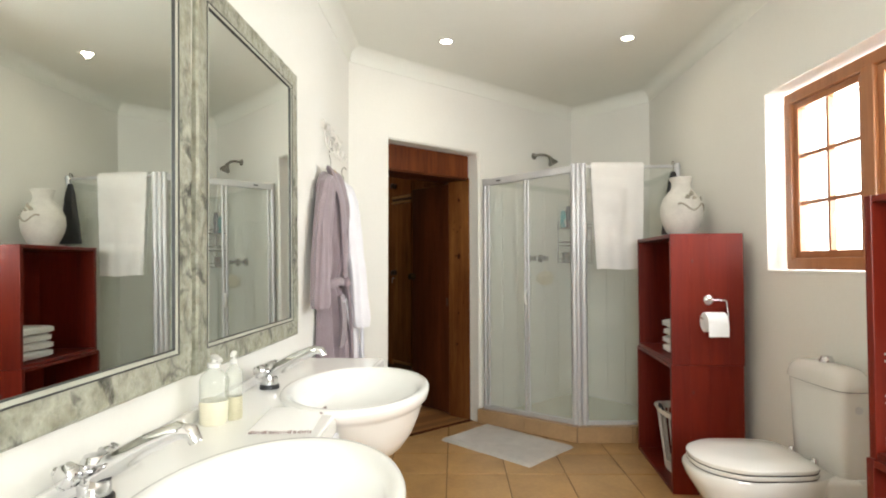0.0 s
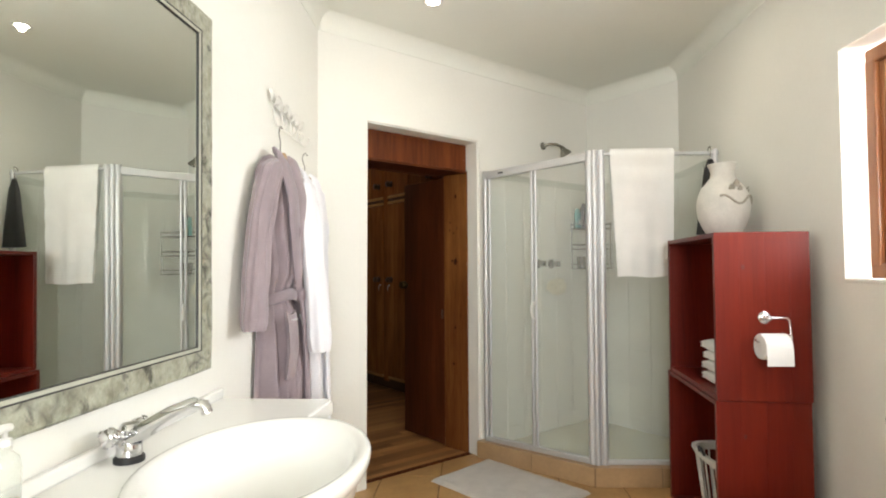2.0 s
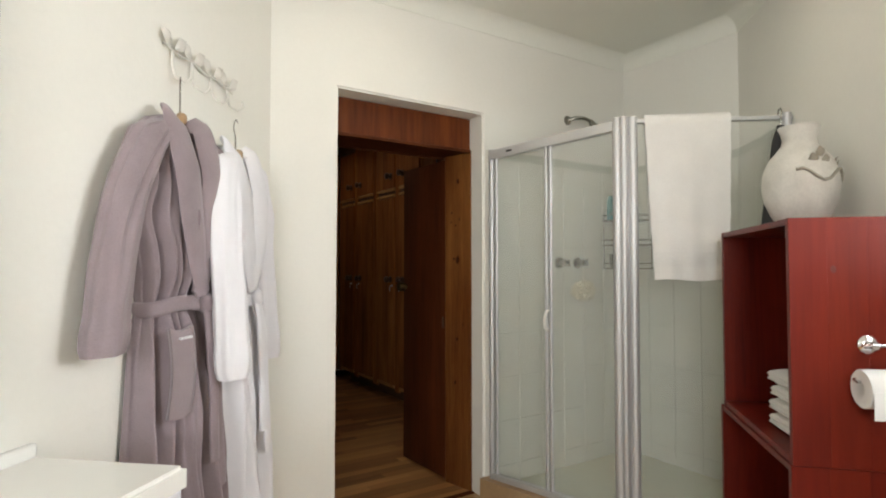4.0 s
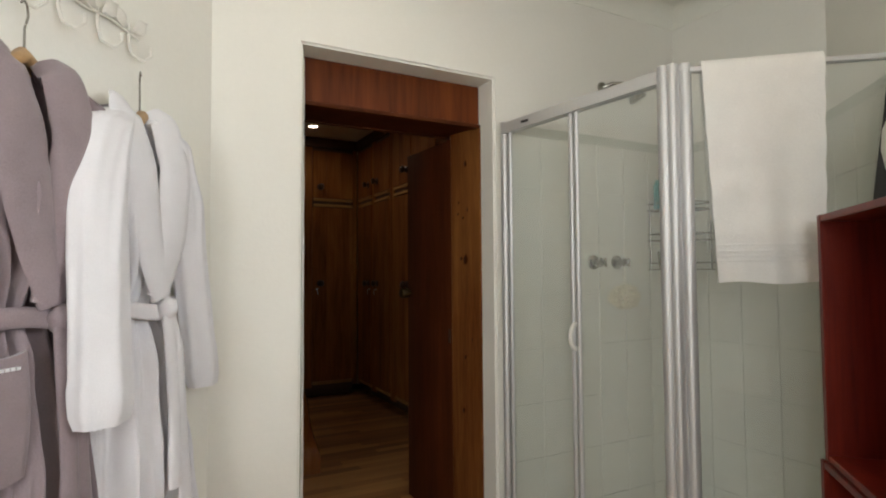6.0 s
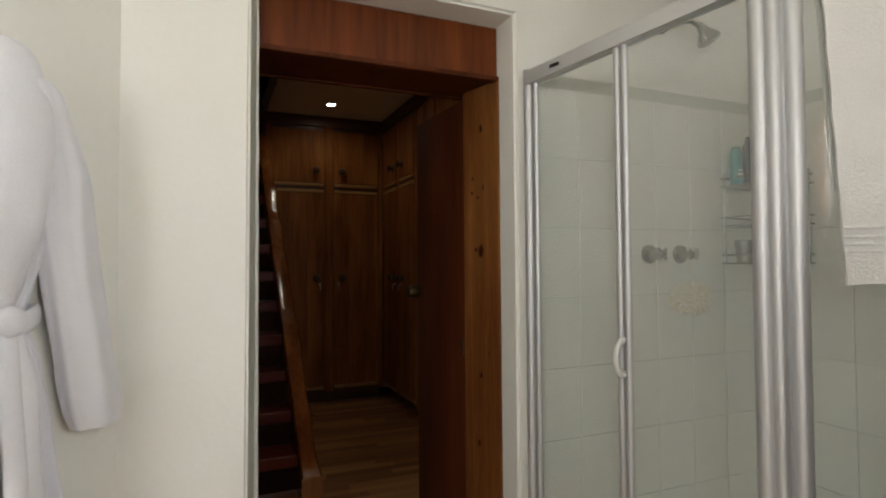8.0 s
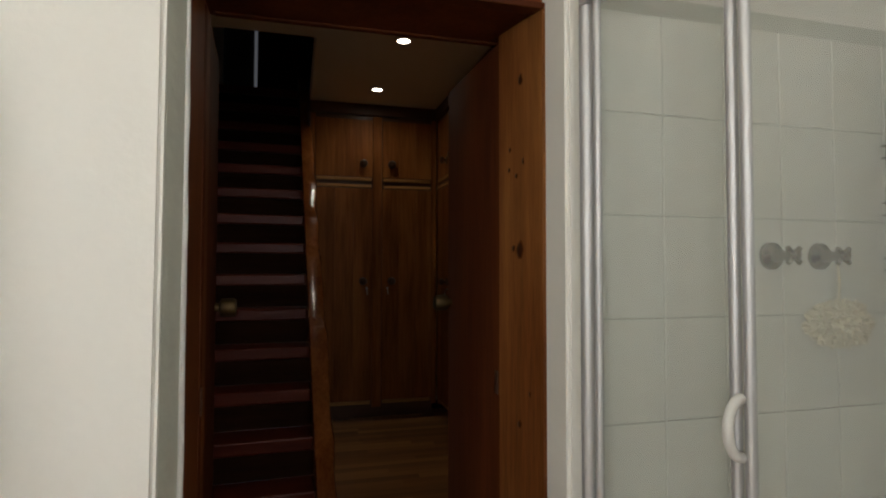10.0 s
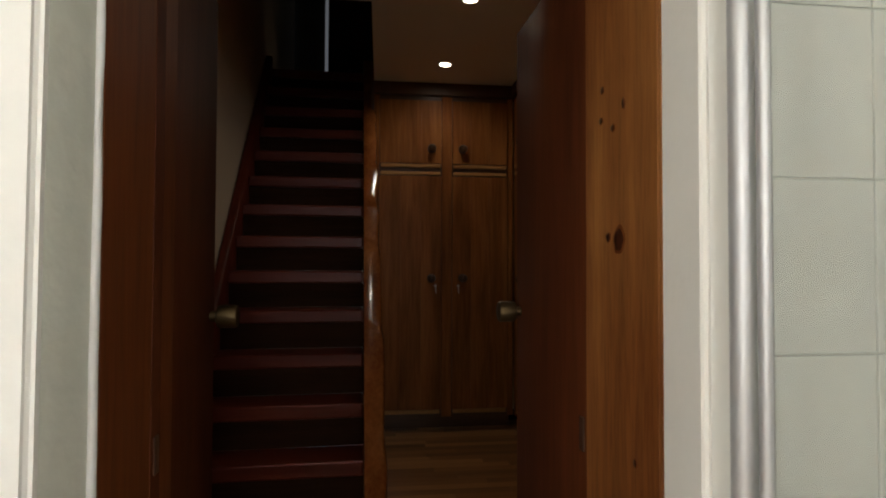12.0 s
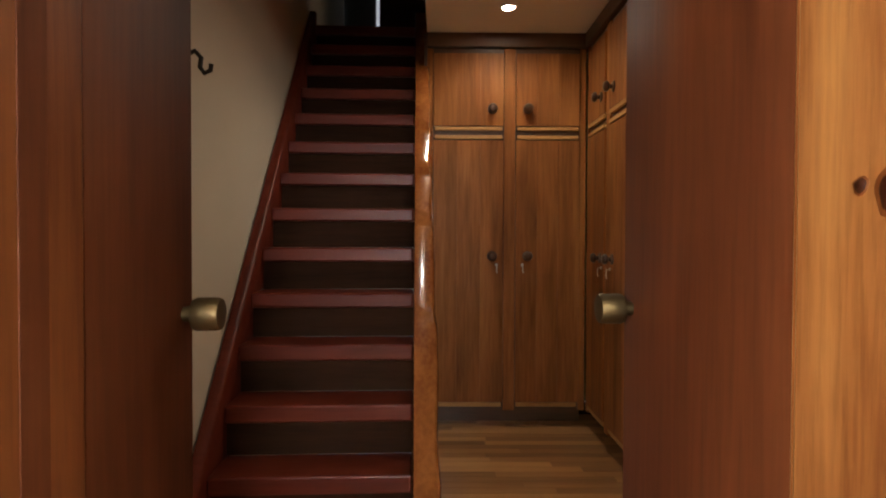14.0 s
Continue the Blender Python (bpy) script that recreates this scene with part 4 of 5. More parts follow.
def boards(parent, name, x0, x1, z0, z1, y0, y1, count, label=""):
    b = B()
    box(b, x0, x1, y0 + 0.006, y1, z0, z1)
    door = part(name, b, M_CUPBOARD, parent, label)
    for k in range(count):
        a, c = x0 + (x1 - x0) * k / count, x0 + (x1 - x0) * (k + 1) / count
        b = B()
        box(b, a + 0.0006, c - 0.0006, y0, y0 + 0.006, z0, z1, 0.0012)
        part("board", b, M_CUPBOARD, door)
    return door


def cupboard(name, m, w, label, split=0.5):
    """Built-in cupboard, local x along its front, front at y = 0, two tall doors and two high ones."""
    th = thing(name, m, label, "cupboard", "hall cupboards")
    b = B()
    box(b, 0.0, w, 0.02, 0.55, 0.14, 2.385)
    part("carcass", b, M_CUPDARK, th)
    b = B()
    box(b, 0.0, w, 0.13, 0.15, 0.0, 0.14)
    part("toe_kick", b, M_CUPDARK, th, "dark recessed toe kick")
    c, s = w * split, 0.036
    for a in ((0, 0.04), (c - s, c + s), (w - 0.04, w)):
        b = B()
        box(b, a[0], a[1], -0.004, 0.02, 0.11, 2.385, 0.004)
        part("stile", b, M_CUPBOARD, th)
    for z0, z1 in ((1.825, 1.885), (2.345, 2.385)):
        b = B()
        box(b, 0.04, w - 0.04, 0.004, 0.02, z0, z1)
        part("rail", b, M_CUPDARK, th)
    for i, (a, e) in enumerate(((0.04, c - s), (c + s, w - 0.04))):
        for zz, zh, kz in ((0.165, 1.81, 1.087), (1.90, 2.35, 2.003)):
            d_ = boards(th, "cupboard_door", a + 0.003, e - 0.003, zz, zh, -0.012, 0.008, 3)
            knob(d_, (e - 0.075) if i == 0 else (a + 0.075), kz, -0.012, (1 if i == 0 else -1) if zz < 1 else 0)
        for zz in (1.815, 1.868):
            b = B()
            box(b, a + 0.01, e - 0.012, -0.016, 0.004, zz + 0.002, zz + 0.026, 0.004)
            part("ledge", b, M_LEDGE, th, "light planed ledge")
        b = B()
        box(b, a + 0.01, e - 0.012, -0.008, 0.02, 0.135, 0.16, 0.004)
        part("plinth_strip", b, M_LEDGE, th)
    return th


cupboard("cupboard", pose(2.335, CY, 0), 1.0, "built-in wooden cupboard with dark round knobs", 0.52)
for k in range(3):
    cupboard("cupboard", pose(3.345, 5.86 - 0.86 * k, 0, 0, 0, -90), 0.85, "built-in wooden cupboard along the side of the hall")
bm = B()
box(bm, 2.335, 3.36, CY - 0.03, CY + 0.5, 2.385, HALL_CEIL - 0.002, 0.006)
solid("cornice_end", bm, M_CUPDARK, "dark wooden cornice above the end cupboard", "trim")
bm = B()
box(bm, 3.318, 3.9, 3.28, CY - 0.031, 2.384, HALL_CEIL - 0.002, 0.006)
solid("cornice_side", bm, M_CUPDARK, "dark wooden cornice above the side cupboards", "trim")
bm = B()
box(bm, 2.318, 2.338, CY - 0.01, 6.45, 0.0, HALL_CEIL, 0.003)
solid("cupboard_end_panel", bm, M_CUPDARK, "dark panel between stairs and cupboard", "panel")

# ---- downlights ----
def downlight(x, y, z, label, group):
    th = thing("downlight", pose(x, y, z), label, "downlight", group)
    b = B()
    lathe(b, [(0.032, 0.0), (0.05, -0.001), (0.052, -0.004), (0.046, -0.008), (0.036, -0.006), (0.034, 0.0)], 24)
    part("rim", b, M_BASKET, th, "white rim", smooth=50)
    b = B()
    lathe(b, [(0.001, -0.004), (0.02, -0.0045), (0.033, -0.003), (0.033, -0.001)], 20)
    part("bulb", b, M_BULB, th, "glowing halogen bulb", smooth=50).visible_shadow = False


for x, y in SPOTS_BATH:
    downlight(x, y, CEIL, "round white recessed downlight, lit", "bathroom downlights")
for x, y in SPOTS_HALL:
    downlight(x, y, HALL_CEIL, "round recessed downlight, lit warm", "hall downlights")

# ---- dark iron hook on the stair wall ----
hook = thing("wall_hook", STAIR_TURN @ pose(HX0, 4.22, 1.76), "dark wrought iron hook on the cream stair wall", "hook")
b = B()
box(b, 0.0, 0.006, -0.018, 0.018, -0.04, 0.045, 0.002)
part("back_plate", b, M_IRON, hook)
b = B()
tube(b, [(0.004, 0, 0.03), (0.03, 0, 0.042), (0.05, 0, 0.02), (0.046, 0, -0.01), (0.06, 0, -0.03), (0.08, 0, -0.02), (0.082, 0, 0.0)], 0.008, 8)
part("arm", b, M_IRON, hook, smooth=60)


# ---- robes on the wall rack ----
def robe(name, u, top, hem, half, cloth_m, label, left_sleeve, right_sleeve, seed, pocket, fold):
    """A bathrobe on a hanger, flat to the wall: local x along the wall, outward is -y."""
    th = thing(name, bath(u, N_LEFT + 0.01), label, "bathrobe", "bathrobes on the rack")
    r_ = random.Random(seed)
    ph = [r_.uniform(0, 6.28) for _ in range(8)]
    waist = 1.085
    n, rows = 300, 56
    creases = [(0.25 + 2.65 * (k + r_.uniform(-0.3, 0.3)) / 10, r_.uniform(0.04, 0.085), fold * r_.uniform(0.02, 0.036), r_.uniform(-0.15, 0.3), r_.uniform(0, 6.28)) for k in range(11)]
    loops = []
    for i in range(rows + 1):
        z = top + (hem - top) * i / rows
        if z > top - 0.1:
            k = (top - z) / 0.1
            w, dep = 0.05 + (half * 0.80 - 0.05) * math.sqrt(max(0, k)), 0.045 + 0.03 * k
        elif z > waist:
            k = (top - 0.1 - z) / (top - 0.1 - waist)
            w, dep = half * (0.80 - 0.22 * k + 0.14 * math.exp(-((k - 0.45) / 0.16) ** 2)), 0.075 + 0.014 * math.sin(k * math.pi)
        else:
            k = (waist - z) / (waist - hem)
            w, dep = half * (0.58 + 0.34 * k ** 0.7), 0.075 + 0.045 * k
        pinch = math.exp(-((z - waist) / 0.05) ** 2)
        w, dep = w * (1 - 0.06 * pinch), dep * (1 - 0.22 * pinch)
        amp = 0.34 if z > waist else 0.32 + 0.2 * (waist - z) / (waist - hem)
        loop = []
        for j in range(n):
            a = 2 * math.pi * j / n
            s = math.sin(a)
            drift = 0.5 * math.sin(z * 3.0 + ph[5]) + (top - z) * 0.6
            f = 0.5 * math.sin(7 * a + ph[0] + drift) + 0.9 * math.sin(14 * a + ph[1] - drift) + 0.5 * math.sin(23 * a + ph[2] + 0.5 * drift)
            f = f * (0.35 + 0.4 * fold) if s > -0.2 else 0
            d = dep * (max(s, 0.0) ** 0.7) * (1 + amp * f * 1.0) + 0.010 * noise.noise(Vector((a * 3, z * 7, seed))) + 0.004 * noise.noise(Vector((a * 9, z * 16, seed)))
            if s > 0:
                k_ = (top - z) / (top - hem)
                for c0, cw, cd, lean, p0 in creases:
                    e = (a - c0 - lean * (k_ - 0.45) - 0.03 * math.sin(z * 7 + p0)) / cw
                    if abs(e) < 3:
                        d -= cd * math.exp(-e * e) * (0.7 + 0.3 * math.sin(z * 4 + p0)) * min(1.0, max(0.0, (top - z) / 0.1))
                d = max(0.006, d)
            v_half = 0.06 * max(0.0, (z - waist - 0.08) / (top - waist - 0.08))
            xx = w * math.cos(a)
            if s > 0 and z > waist and abs(xx - 0.008) < v_half:
                d = max(0.008, d - 0.05 * (1 - (abs(xx - 0.008) / v_half) ** 4))
            x = w * math.cos(a) * (1 + 0.02 * f * amp) + 0.008 * math.sin(z * 6 + ph[3])
            zz = z + (0.012 * f * amp * 4 if i == rows else 0)
            loop.append(Vector((x, -d - 0.004 if s > 0 else -0.004, zz)))
        loops.append(loop)
    b = B()
    rings(b, loops)
    body = part("body", b, cloth_m, th, smooth=80)

    def ribbon(path, wide, thick, nm, lab=""):
        bb = B()
        pts = [Vector(p) for p in path]
        fine = []
        for a_, c_ in zip(pts, pts[1:]):
            fine += [a_.lerp(c_, k / 6) for k in range(6)]
        fine.append(pts[-1])
        fine = [fine[0]] + [(fine[i - 1] + fine[i] * 2 + fine[i + 1]) / 4 for i in range(1, len(fine) - 1)] + [fine[-1]]
        lo = []
        for i, p in enumerate(fine):
            way = (fine[min(i + 1, len(fine) - 1)] - fine[max(i - 1, 0)]).normalized()
            side = way.cross(Vector((0, -1, 0)))
            side = side.normalized() if side.length > 0.05 else Vector((0, 0, 1))
            out_ = side.cross(way).normalized()
            if out_.y > 0:
                out_ = -out_
            ww = (wide[0] + (wide[1] - wide[0]) * i / (len(fine) - 1) + (wide[2] if len(wide) > 2 else 0) * math.sin(math.pi * i / (len(fine) - 1))) * (1 + 0.08 * noise.noise(p * 20))
            lo.append([p + side * ww * math.cos(q) + out_ * thick * math.sin(q) for q in [2 * math.pi * k / 12 for k in range(12)]])
        rings(bb, lo)
        return part(nm, bb, cloth_m, th, lab, smooth=80)

    # shawl collar, crossing at the waist
    ribbon([(-0.05, -0.035, top + 0.006), (-0.068, -0.07, top - 0.03), (-0.058, -0.105, top - 0.16), (-0.028, -0.108, top - 0.34), (0.03, -0.1, waist + 0.03)], (0.036, 0.034, 0.022), 0.012, "lapel")
    ribbon([(0.055, -0.035, top + 0.002), (0.072, -0.07, top - 0.03), (0.08, -0.1, top - 0.16), (0.062, -0.106, top - 0.34), (0.015, -0.098, waist + 0.03)], (0.038, 0.034, 0.024), 0.012, "lapel")

    def sleeve(pts, r0, r1, nm):
        bb = B()
        pts = [Vector(p) for p in pts]
        fine = []
        for a_, c_ in zip(pts, pts[1:]):
            fine += [a_.lerp(c_, k / 10) for k in range(10)]
        fine.append(pts[-1])
        for _ in range(3):
            fine = [fine[0]] + [(fine[i - 1] + fine[i] * 2 + fine[i + 1]) / 4 for i in range(1, len(fine) - 1)] + [fine[-1]]
        lo = []
        m_ = len(fine)
        for i, p in enumerate(fine):
            k = i / (m_ - 1)
            rad = (r0 + (r1 - r0) * k) * (0.5 + 0.5 * min(1.0, k / 0.25) ** 0.7)
            if k > 0.9:
                rad *= 1.06 - 0.16 * max(0.0, (k - 0.96) / 0.04) ** 2
            lo.append([p + Vector((math.cos(q) * rad * (1 + 0.04 * math.sin(4 * q + ph[4] + k * 4) + 0.06 * fold * math.sin(8 * q + k * 5)), math.sin(q) * rad * 0.62 * (1 + 0.1 * math.sin(5 * q + k * 4 + ph[6]) + 0.16 * noise.noise(Vector((math.cos(q) * 1.2, math.sin(q) * 1.2, k * 7 + seed))) - 0.34 * fold * sum(math.exp(-((math.cos(q) - c_ - 0.45 * math.sin(k * 3 + c_ * 9)) / 0.13) ** 2) * (0.5 + 0.5 * math.sin(k * 6 + c_ * 20)) for c_ in (-0.35, 0.25))), 0.0)) for q in [2 * math.pi * j / 64 for j in range(64)]])
        inner = [p.lerp(fine[-1], 0.3) + Vector((0, 0, 0.03)) for p in lo[-1]]
        rings(bb, lo + [inner])
        return part(nm, bb, cloth_m, th, "", smooth=80)

    sleeve(left_sleeve, 0.07 if pocket else 0.074, 0.062 if pocket else 0.068, "sleeve")
    sleeve(right_sleeve, 0.07, 0.06, "sleeve")
    # belt: band, knot and two tails
    b = B()
    lo = []
    for j in range(49):
        a = math.pi * j / 48
        w = half * 0.58
        p = Vector((w * math.cos(a), -0.088 * math.sin(a) ** 0.7 - 0.004, waist + 0.008 * math.sin(a * 3 + ph[2])))
        nrm = Vector((math.cos(a) * 0.4, -math.sin(a), 0)).normalized()
        lo.append([p + nrm * 0.007 * math.cos(q) + Vector((0, 0, 0.022 * math.sin(q))) for q in [2 * math.pi * k / 10 for k in range(10)]])
    rings(b, lo)
    belt = part("belt", b, cloth_m, th, smooth=80)
    b = B()
    lathe(b, [(0.006, -0.03), (0.024, -0.024), (0.031, -0.008), (0.031, 0.01), (0.022, 0.026), (0.006, 0.03)], 16, pose(0.05, -0.102, waist, 0, 70, 20), 1.0, 0.75)
    part("knot", b, cloth_m, belt, smooth=80)
    ribbon([(0.055, -0.105, waist - 0.01), (0.075, -0.118, waist - 0.12), (0.082, -0.122, waist - 0.3), (0.105, -0.125, waist - 0.55)], (0.02, 0.024), 0.009, "belt_tail")
    ribbon([(0.045, -0.108, waist - 0.01), (0.04, -0.122, waist - 0.1), (0.05, -0.13, waist - 0.28), (0.048, -0.134, waist - 0.46)], (0.02, 0.023), 0.009, "belt_tail")
    if pocket:
        b = B()
        lo = []
        for i in range(9):
            z = waist - 0.06 - 0.24 * i / 8
            lo.append([Vector((-0.08 + 0.055 * math.cos(q), -0.098 - 0.012 * (1 if math.sin(q) > 0 else 0) - 0.012 * math.sin(math.pi * i / 8), z + 0.006 * math.cos(q * 2))) for q in [2 * math.pi * k / 14 for k in range(14)]])
        rings(b, lo)
        pk = part("pocket", b, cloth_m, th, "patch pocket with a pale stitched mark", smooth=80)
        b = B()
        for k in range(5):
            box(b, -0.108 + 0.011 * k, -0.1 + 0.011 * k, -0.126, -0.119, waist - 0.088, waist - 0.082)
        part("stitched_mark", b, M_ROBE_WHITE, pk)
    return th


robe("bathrobe", 2.40, 1.632, 0.36, 0.235, M_ROBE_GREY, "mauve-grey fleece bathrobe with a tied belt hanging on the wall",
     [(-0.06, -0.045, 1.607), (-0.14, -0.05, 1.562), (-0.225, -0.05, 1.40), (-0.28, -0.055, 1.2), (-0.312, -0.06, 0.985)], [(0.06, -0.045, 1.607), (0.14, -0.045, 1.562), (0.2, -0.045, 1.40), (0.21, -0.045, 1.2), (0.2, -0.045, 1.0)], 3, True, 1.15)
robe("bathrobe", 2.712, 1.612, 0.30, 0.262, M_ROBE_WHITE, "white towelling bathrobe with a tied belt hanging on the wall",
     [(-0.05, -0.045, 1.585), (-0.125, -0.07, 1.545), (-0.19, -0.115, 1.36), (-0.215, -0.15, 1.12), (-0.225, -0.17, 0.86)], [(0.05, -0.045, 1.59), (0.115, -0.05, 1.545), (0.175, -0.055, 1.38), (0.205, -0.05, 1.2), (0.275, -0.045, 0.84)], 8, False, 0.5)


def hanger(u, z, tilt, label):
    th = thing("coat_hanger", bath(u, N_LEFT + 0.04, z - 0.022, tilt), label, "hanger", "coat hangers")
    b = B()
    tube(b, [(-0.085, 0.02, -0.05), (-0.06, 0.006, -0.028), (-0.025, -0.004, 0.0), (0.025, -0.004, 0.0), (0.06, 0.006, -0.028), (0.085, 0.02, -0.05)], [0.008, 0.013, 0.016, 0.016, 0.013, 0.008], 10)
    part("bar", b, M_HANGER, th, "pale wooden bar", smooth=60)
    b = B()
    tube(b, [(0, 0, 0.01), (0, 0, 0.065), (0.012, 0, 0.084), (0.022, 0, 0.1), (0.012, 0, 0.12), (-0.008, 0, 0.124), (-0.024, 0, 0.11)], 0.0024, 8)
    part("hook", b, M_NICKEL, th, "bent wire hook", smooth=60)


hanger(2.413, 1.652, 35, "wooden coat hanger inside the grey robe")
hanger(2.735, 1.612, 45, "wooden coat hanger inside the white robe")

rack = thing("robe_rack", bath(2.565, N_LEFT + 0.003, 1.815), "cream painted ironwork rack with leaves and four hooks", "coat rack")
b = B()
tube(b, [(-0.19, -0.008, 0.035), (-0.12, -0.012, 0.02), (-0.05, -0.008, 0.03), (0.02, -0.012, 0.012), (0.1, -0.008, 0.02), (0.19, -0.012, -0.002)], 0.004, 8)
part("back_bar", b, M_DARKWIRE, rack, smooth=60)
for k, x in enumerate((-0.15, -0.05, 0.06, 0.16)):
    b = B()
    tube(b, [(x, -0.008, 0.03), (x - 0.004, -0.012, -0.02), (x, -0.02, -0.055), (x + 0.016, -0.042, -0.068), (x + 0.032, -0.052, -0.05), (x + 0.034, -0.05, -0.028)], 0.0042, 8)
    part("hook", b, M_DARKWIRE, rack, smooth=60)
    for s in (-1, 1):
        b = B()
        lo = []
        for i in range(9):
            t_ = i / 8
            w = 0.020 * math.sin(math.pi * min(1, t_ * 0.95 + 0.03))
            c = Vector((x + 0.012 * s + s * 0.045 * t_, -0.012 - 0.008 * math.sin(t_ * 3), 0.035 + 0.04 * t_ - 0.02 * k / 3))
            up = Vector((-s * 0.6, 0, 0.8))
            lo.append([c + up * w + Vector((0, 0.003, 0)), c + Vector((0, -0.005, 0)), c - up * w + Vector((0, 0.003, 0)), c + Vector((0, 0.003, 0))])
        rings(b, lo)
        part("leaf", b, M_DARKWIRE, rack, smooth=60)

# ---- towel over the shower panel ----
def draped(name, m, w, front, back, cloth_m, label, skew=0.0):
    """A towel folded over a rail at local origin, hanging on both sides; local x along the rail, front towards -y."""
    b = B()
    prof = [(-0.024, -front)] + [(-0.024 - 0.004 * math.sin(k * 1.7), -front + front * k / 20) for k in range(1, 20)] + [(-0.022, -0.005), (-0.014, 0.014), (0, 0.02), (0.014, 0.014), (0.022, -0.005)] + [(0.023, -back * k / 8) for k in range(1, 9)]
    lo = []
    n = 26
    for i in range(n + 1):
        t_ = i / n
        loop = []
        for y, z in prof:
            k = max(0.0, min(1.0, -z / front))
            x = -w / 2 + w * t_ + skew * k * (1 - t_) - 0.015 * k * t_
            y2 = y + (0.006 * math.sin(t_ * 9 + 1) + 0.004 * math.sin(t_ * 21)) * k * (1 if y < 0 else 0)
            loop.append(Vector((x, y2, z + (0.004 * math.sin(t_ * 8) if z < -0.1 else 0))))
        inner = []
        for p, (y, z) in zip(loop, prof):
            sgn = 1 if y < 0 else -1
            inner.append(p + (Vector((0, 0.011 * sgn, 0)) if z < 0.0 else Vector((0, 0, -0.011))))
        lo.append(loop + inner[::-1])
    rings(b, lo)
    th = thing(name, m, label, "towel")
    part("cloth", b, cloth_m, th, smooth=50)
    for k in (0.07, 0.085, 0.1, 0.12):
        b = B()
        lo = []
        for i in range(15):
            t_ = i / 14
            z = -front + k
            x = -w / 2 + w * t_ + skew * (1 - t_) * (front - k) / front - 0.015 * t_
            y2 = -0.0285 + 0.006 * math.sin(t_ * 9 + 1) + 0.004 * math.sin(t_ * 21)
            lo.append([Vector((x, y2 + 0.0022 * math.cos(q) + 0.002, z + 0.004 * math.sin(q))) for q in [math.pi * j / 3 for j in range(6)]])
        rings(b, lo)
        part("woven_band", b, cloth_m, th, smooth=60)
    return th


draped("bath_towel", bath(3.414, 1.285, TOPZ + 0.001, -90), 0.352, 0.70, 0.5, M_TOWEL, "white bath towel folded over the shower's top rail", 0.035)

# black scrubbing cloth hanging by a wire hook
th = thing("hanging_black_cloth", bath(3.40, 1.655, TOPZ), "black cloth hanging by a wire hook from the shower rail", "cloth")
b = B()
tube(b, [(0.016, 0, 0.0), (0.006, 0, 0.018), (-0.012, 0, 0.022), (-0.022, 0, 0.004), (-0.014, 0, -0.02), (-0.01, 0, -0.06)], 0.003, 8)
part("hook", b, M_NICKEL, th, smooth=60)
b = B()
lo = []
for i in range(15):
    t_ = i / 14
    w = 0.014 + 0.016 * min(1, t_ * 6) + 0.055 * t_ ** 1.3
    lo.append([Vector((-0.012 + w * 0.35 * math.sin(q) * (1 + 0.15 * math.sin(5 * q)), w * math.cos(q) * (1 + 0.08 * math.sin(4 * q + t_ * 3)), -0.05 - 0.42 * t_)) for q in [2 * math.pi * k / 24 for k in range(24)]])
rings(b, lo)
part("cloth", b, M_BLACK, th, smooth=70)

# ---- vase ----
VS = (0.88, 1.07)
vase = thing("vase", bath(3.02, 1.555, 1.3282), "round off-white chalky vase with a vine relief", "vase")
b = B()
lathe(b, [(0.07, 0.0), (0.078, 0.008), (0.105, 0.045), (0.128, 0.09), (0.137, 0.135), (0.133, 0.18), (0.112, 0.225), (0.08, 0.258), (0.064, 0.275), (0.06, 0.295), (0.066, 0.318), (0.074, 0.33), (0.074, 0.337), (0.062, 0.337), (0.055, 0.32), (0.05, 0.28), (0.05, 0.05)], 40, Matrix.Diagonal((VS[0], VS[0], VS[1], 1)))
part("pot", b, M_VASE, vase, smooth=50)
b = B()
tube(b, [(0.1375 * VS[0] * math.cos(a), 0.1375 * VS[0] * math.sin(a), z * VS[1]) for a, z in [(math.radians(g_), 0.165 + 0.02 * math.sin(g_ * 0.09)) for g_ in range(150, 300, 10)]], 0.0055, 8)
part("vine", b, M_VASE_MARK, vase, "grey raised vine", smooth=60)
for g_, zz in ((178, 0.215), (190, 0.235), (200, 0.21), (250, 0.2), (262, 0.215)):
    b = B()
    lathe(b, [(0.003, -0.02), (0.014, -0.008), (0.016, 0.004), (0.003, 0.022)], 10, pose(0.118 * VS[0] * math.cos(radians(g_)), 0.118 * VS[0] * math.sin(radians(g_)), zz * VS[1], 25, 30, g_), 0.35, 1.0)
    part("leaf", b, M_VASE_MARK, vase, "grey raised leaf", smooth=60)

# ---- toilet roll on the crate's side ----
hold = thing("toilet_roll_holder", bath(TU0 - 0.016, 1.484, 0.988), "chrome toilet roll holder on the red crate", "holder")
b = B()
lathe(b, [(0.025, 0.0), (0.025, 0.006), (0.018, 0.012), (0.01, 0.014), (0.01, 0.04)], 20, pose(0, 0, 0, 0, -90, 0))
part("wall_plate", b, M_CHROME, hold, smooth=40)
b = B()
tube(b, [(-0.035, 0.03, 0), (-0.038, 0.0, 0.002), (-0.04, -0.066, 0.002), (-0.042, -0.074, -0.008), (-0.052, -0.076, -0.076), (-0.055, -0.07, -0.086), (-0.055, 0.055, -0.089), (-0.055, 0.062, -0.081)], 0.0042, 10)
part("arm", b, M_CHROME, hold, smooth=60)
roll = thing("toilet_roll", bath(TU0 - 0.073, 1.487, 0.882), "part-used white toilet roll on the holder", "toilet roll")
b = B()
m_ = pose(0, 0, 0, 90, 0, 0)
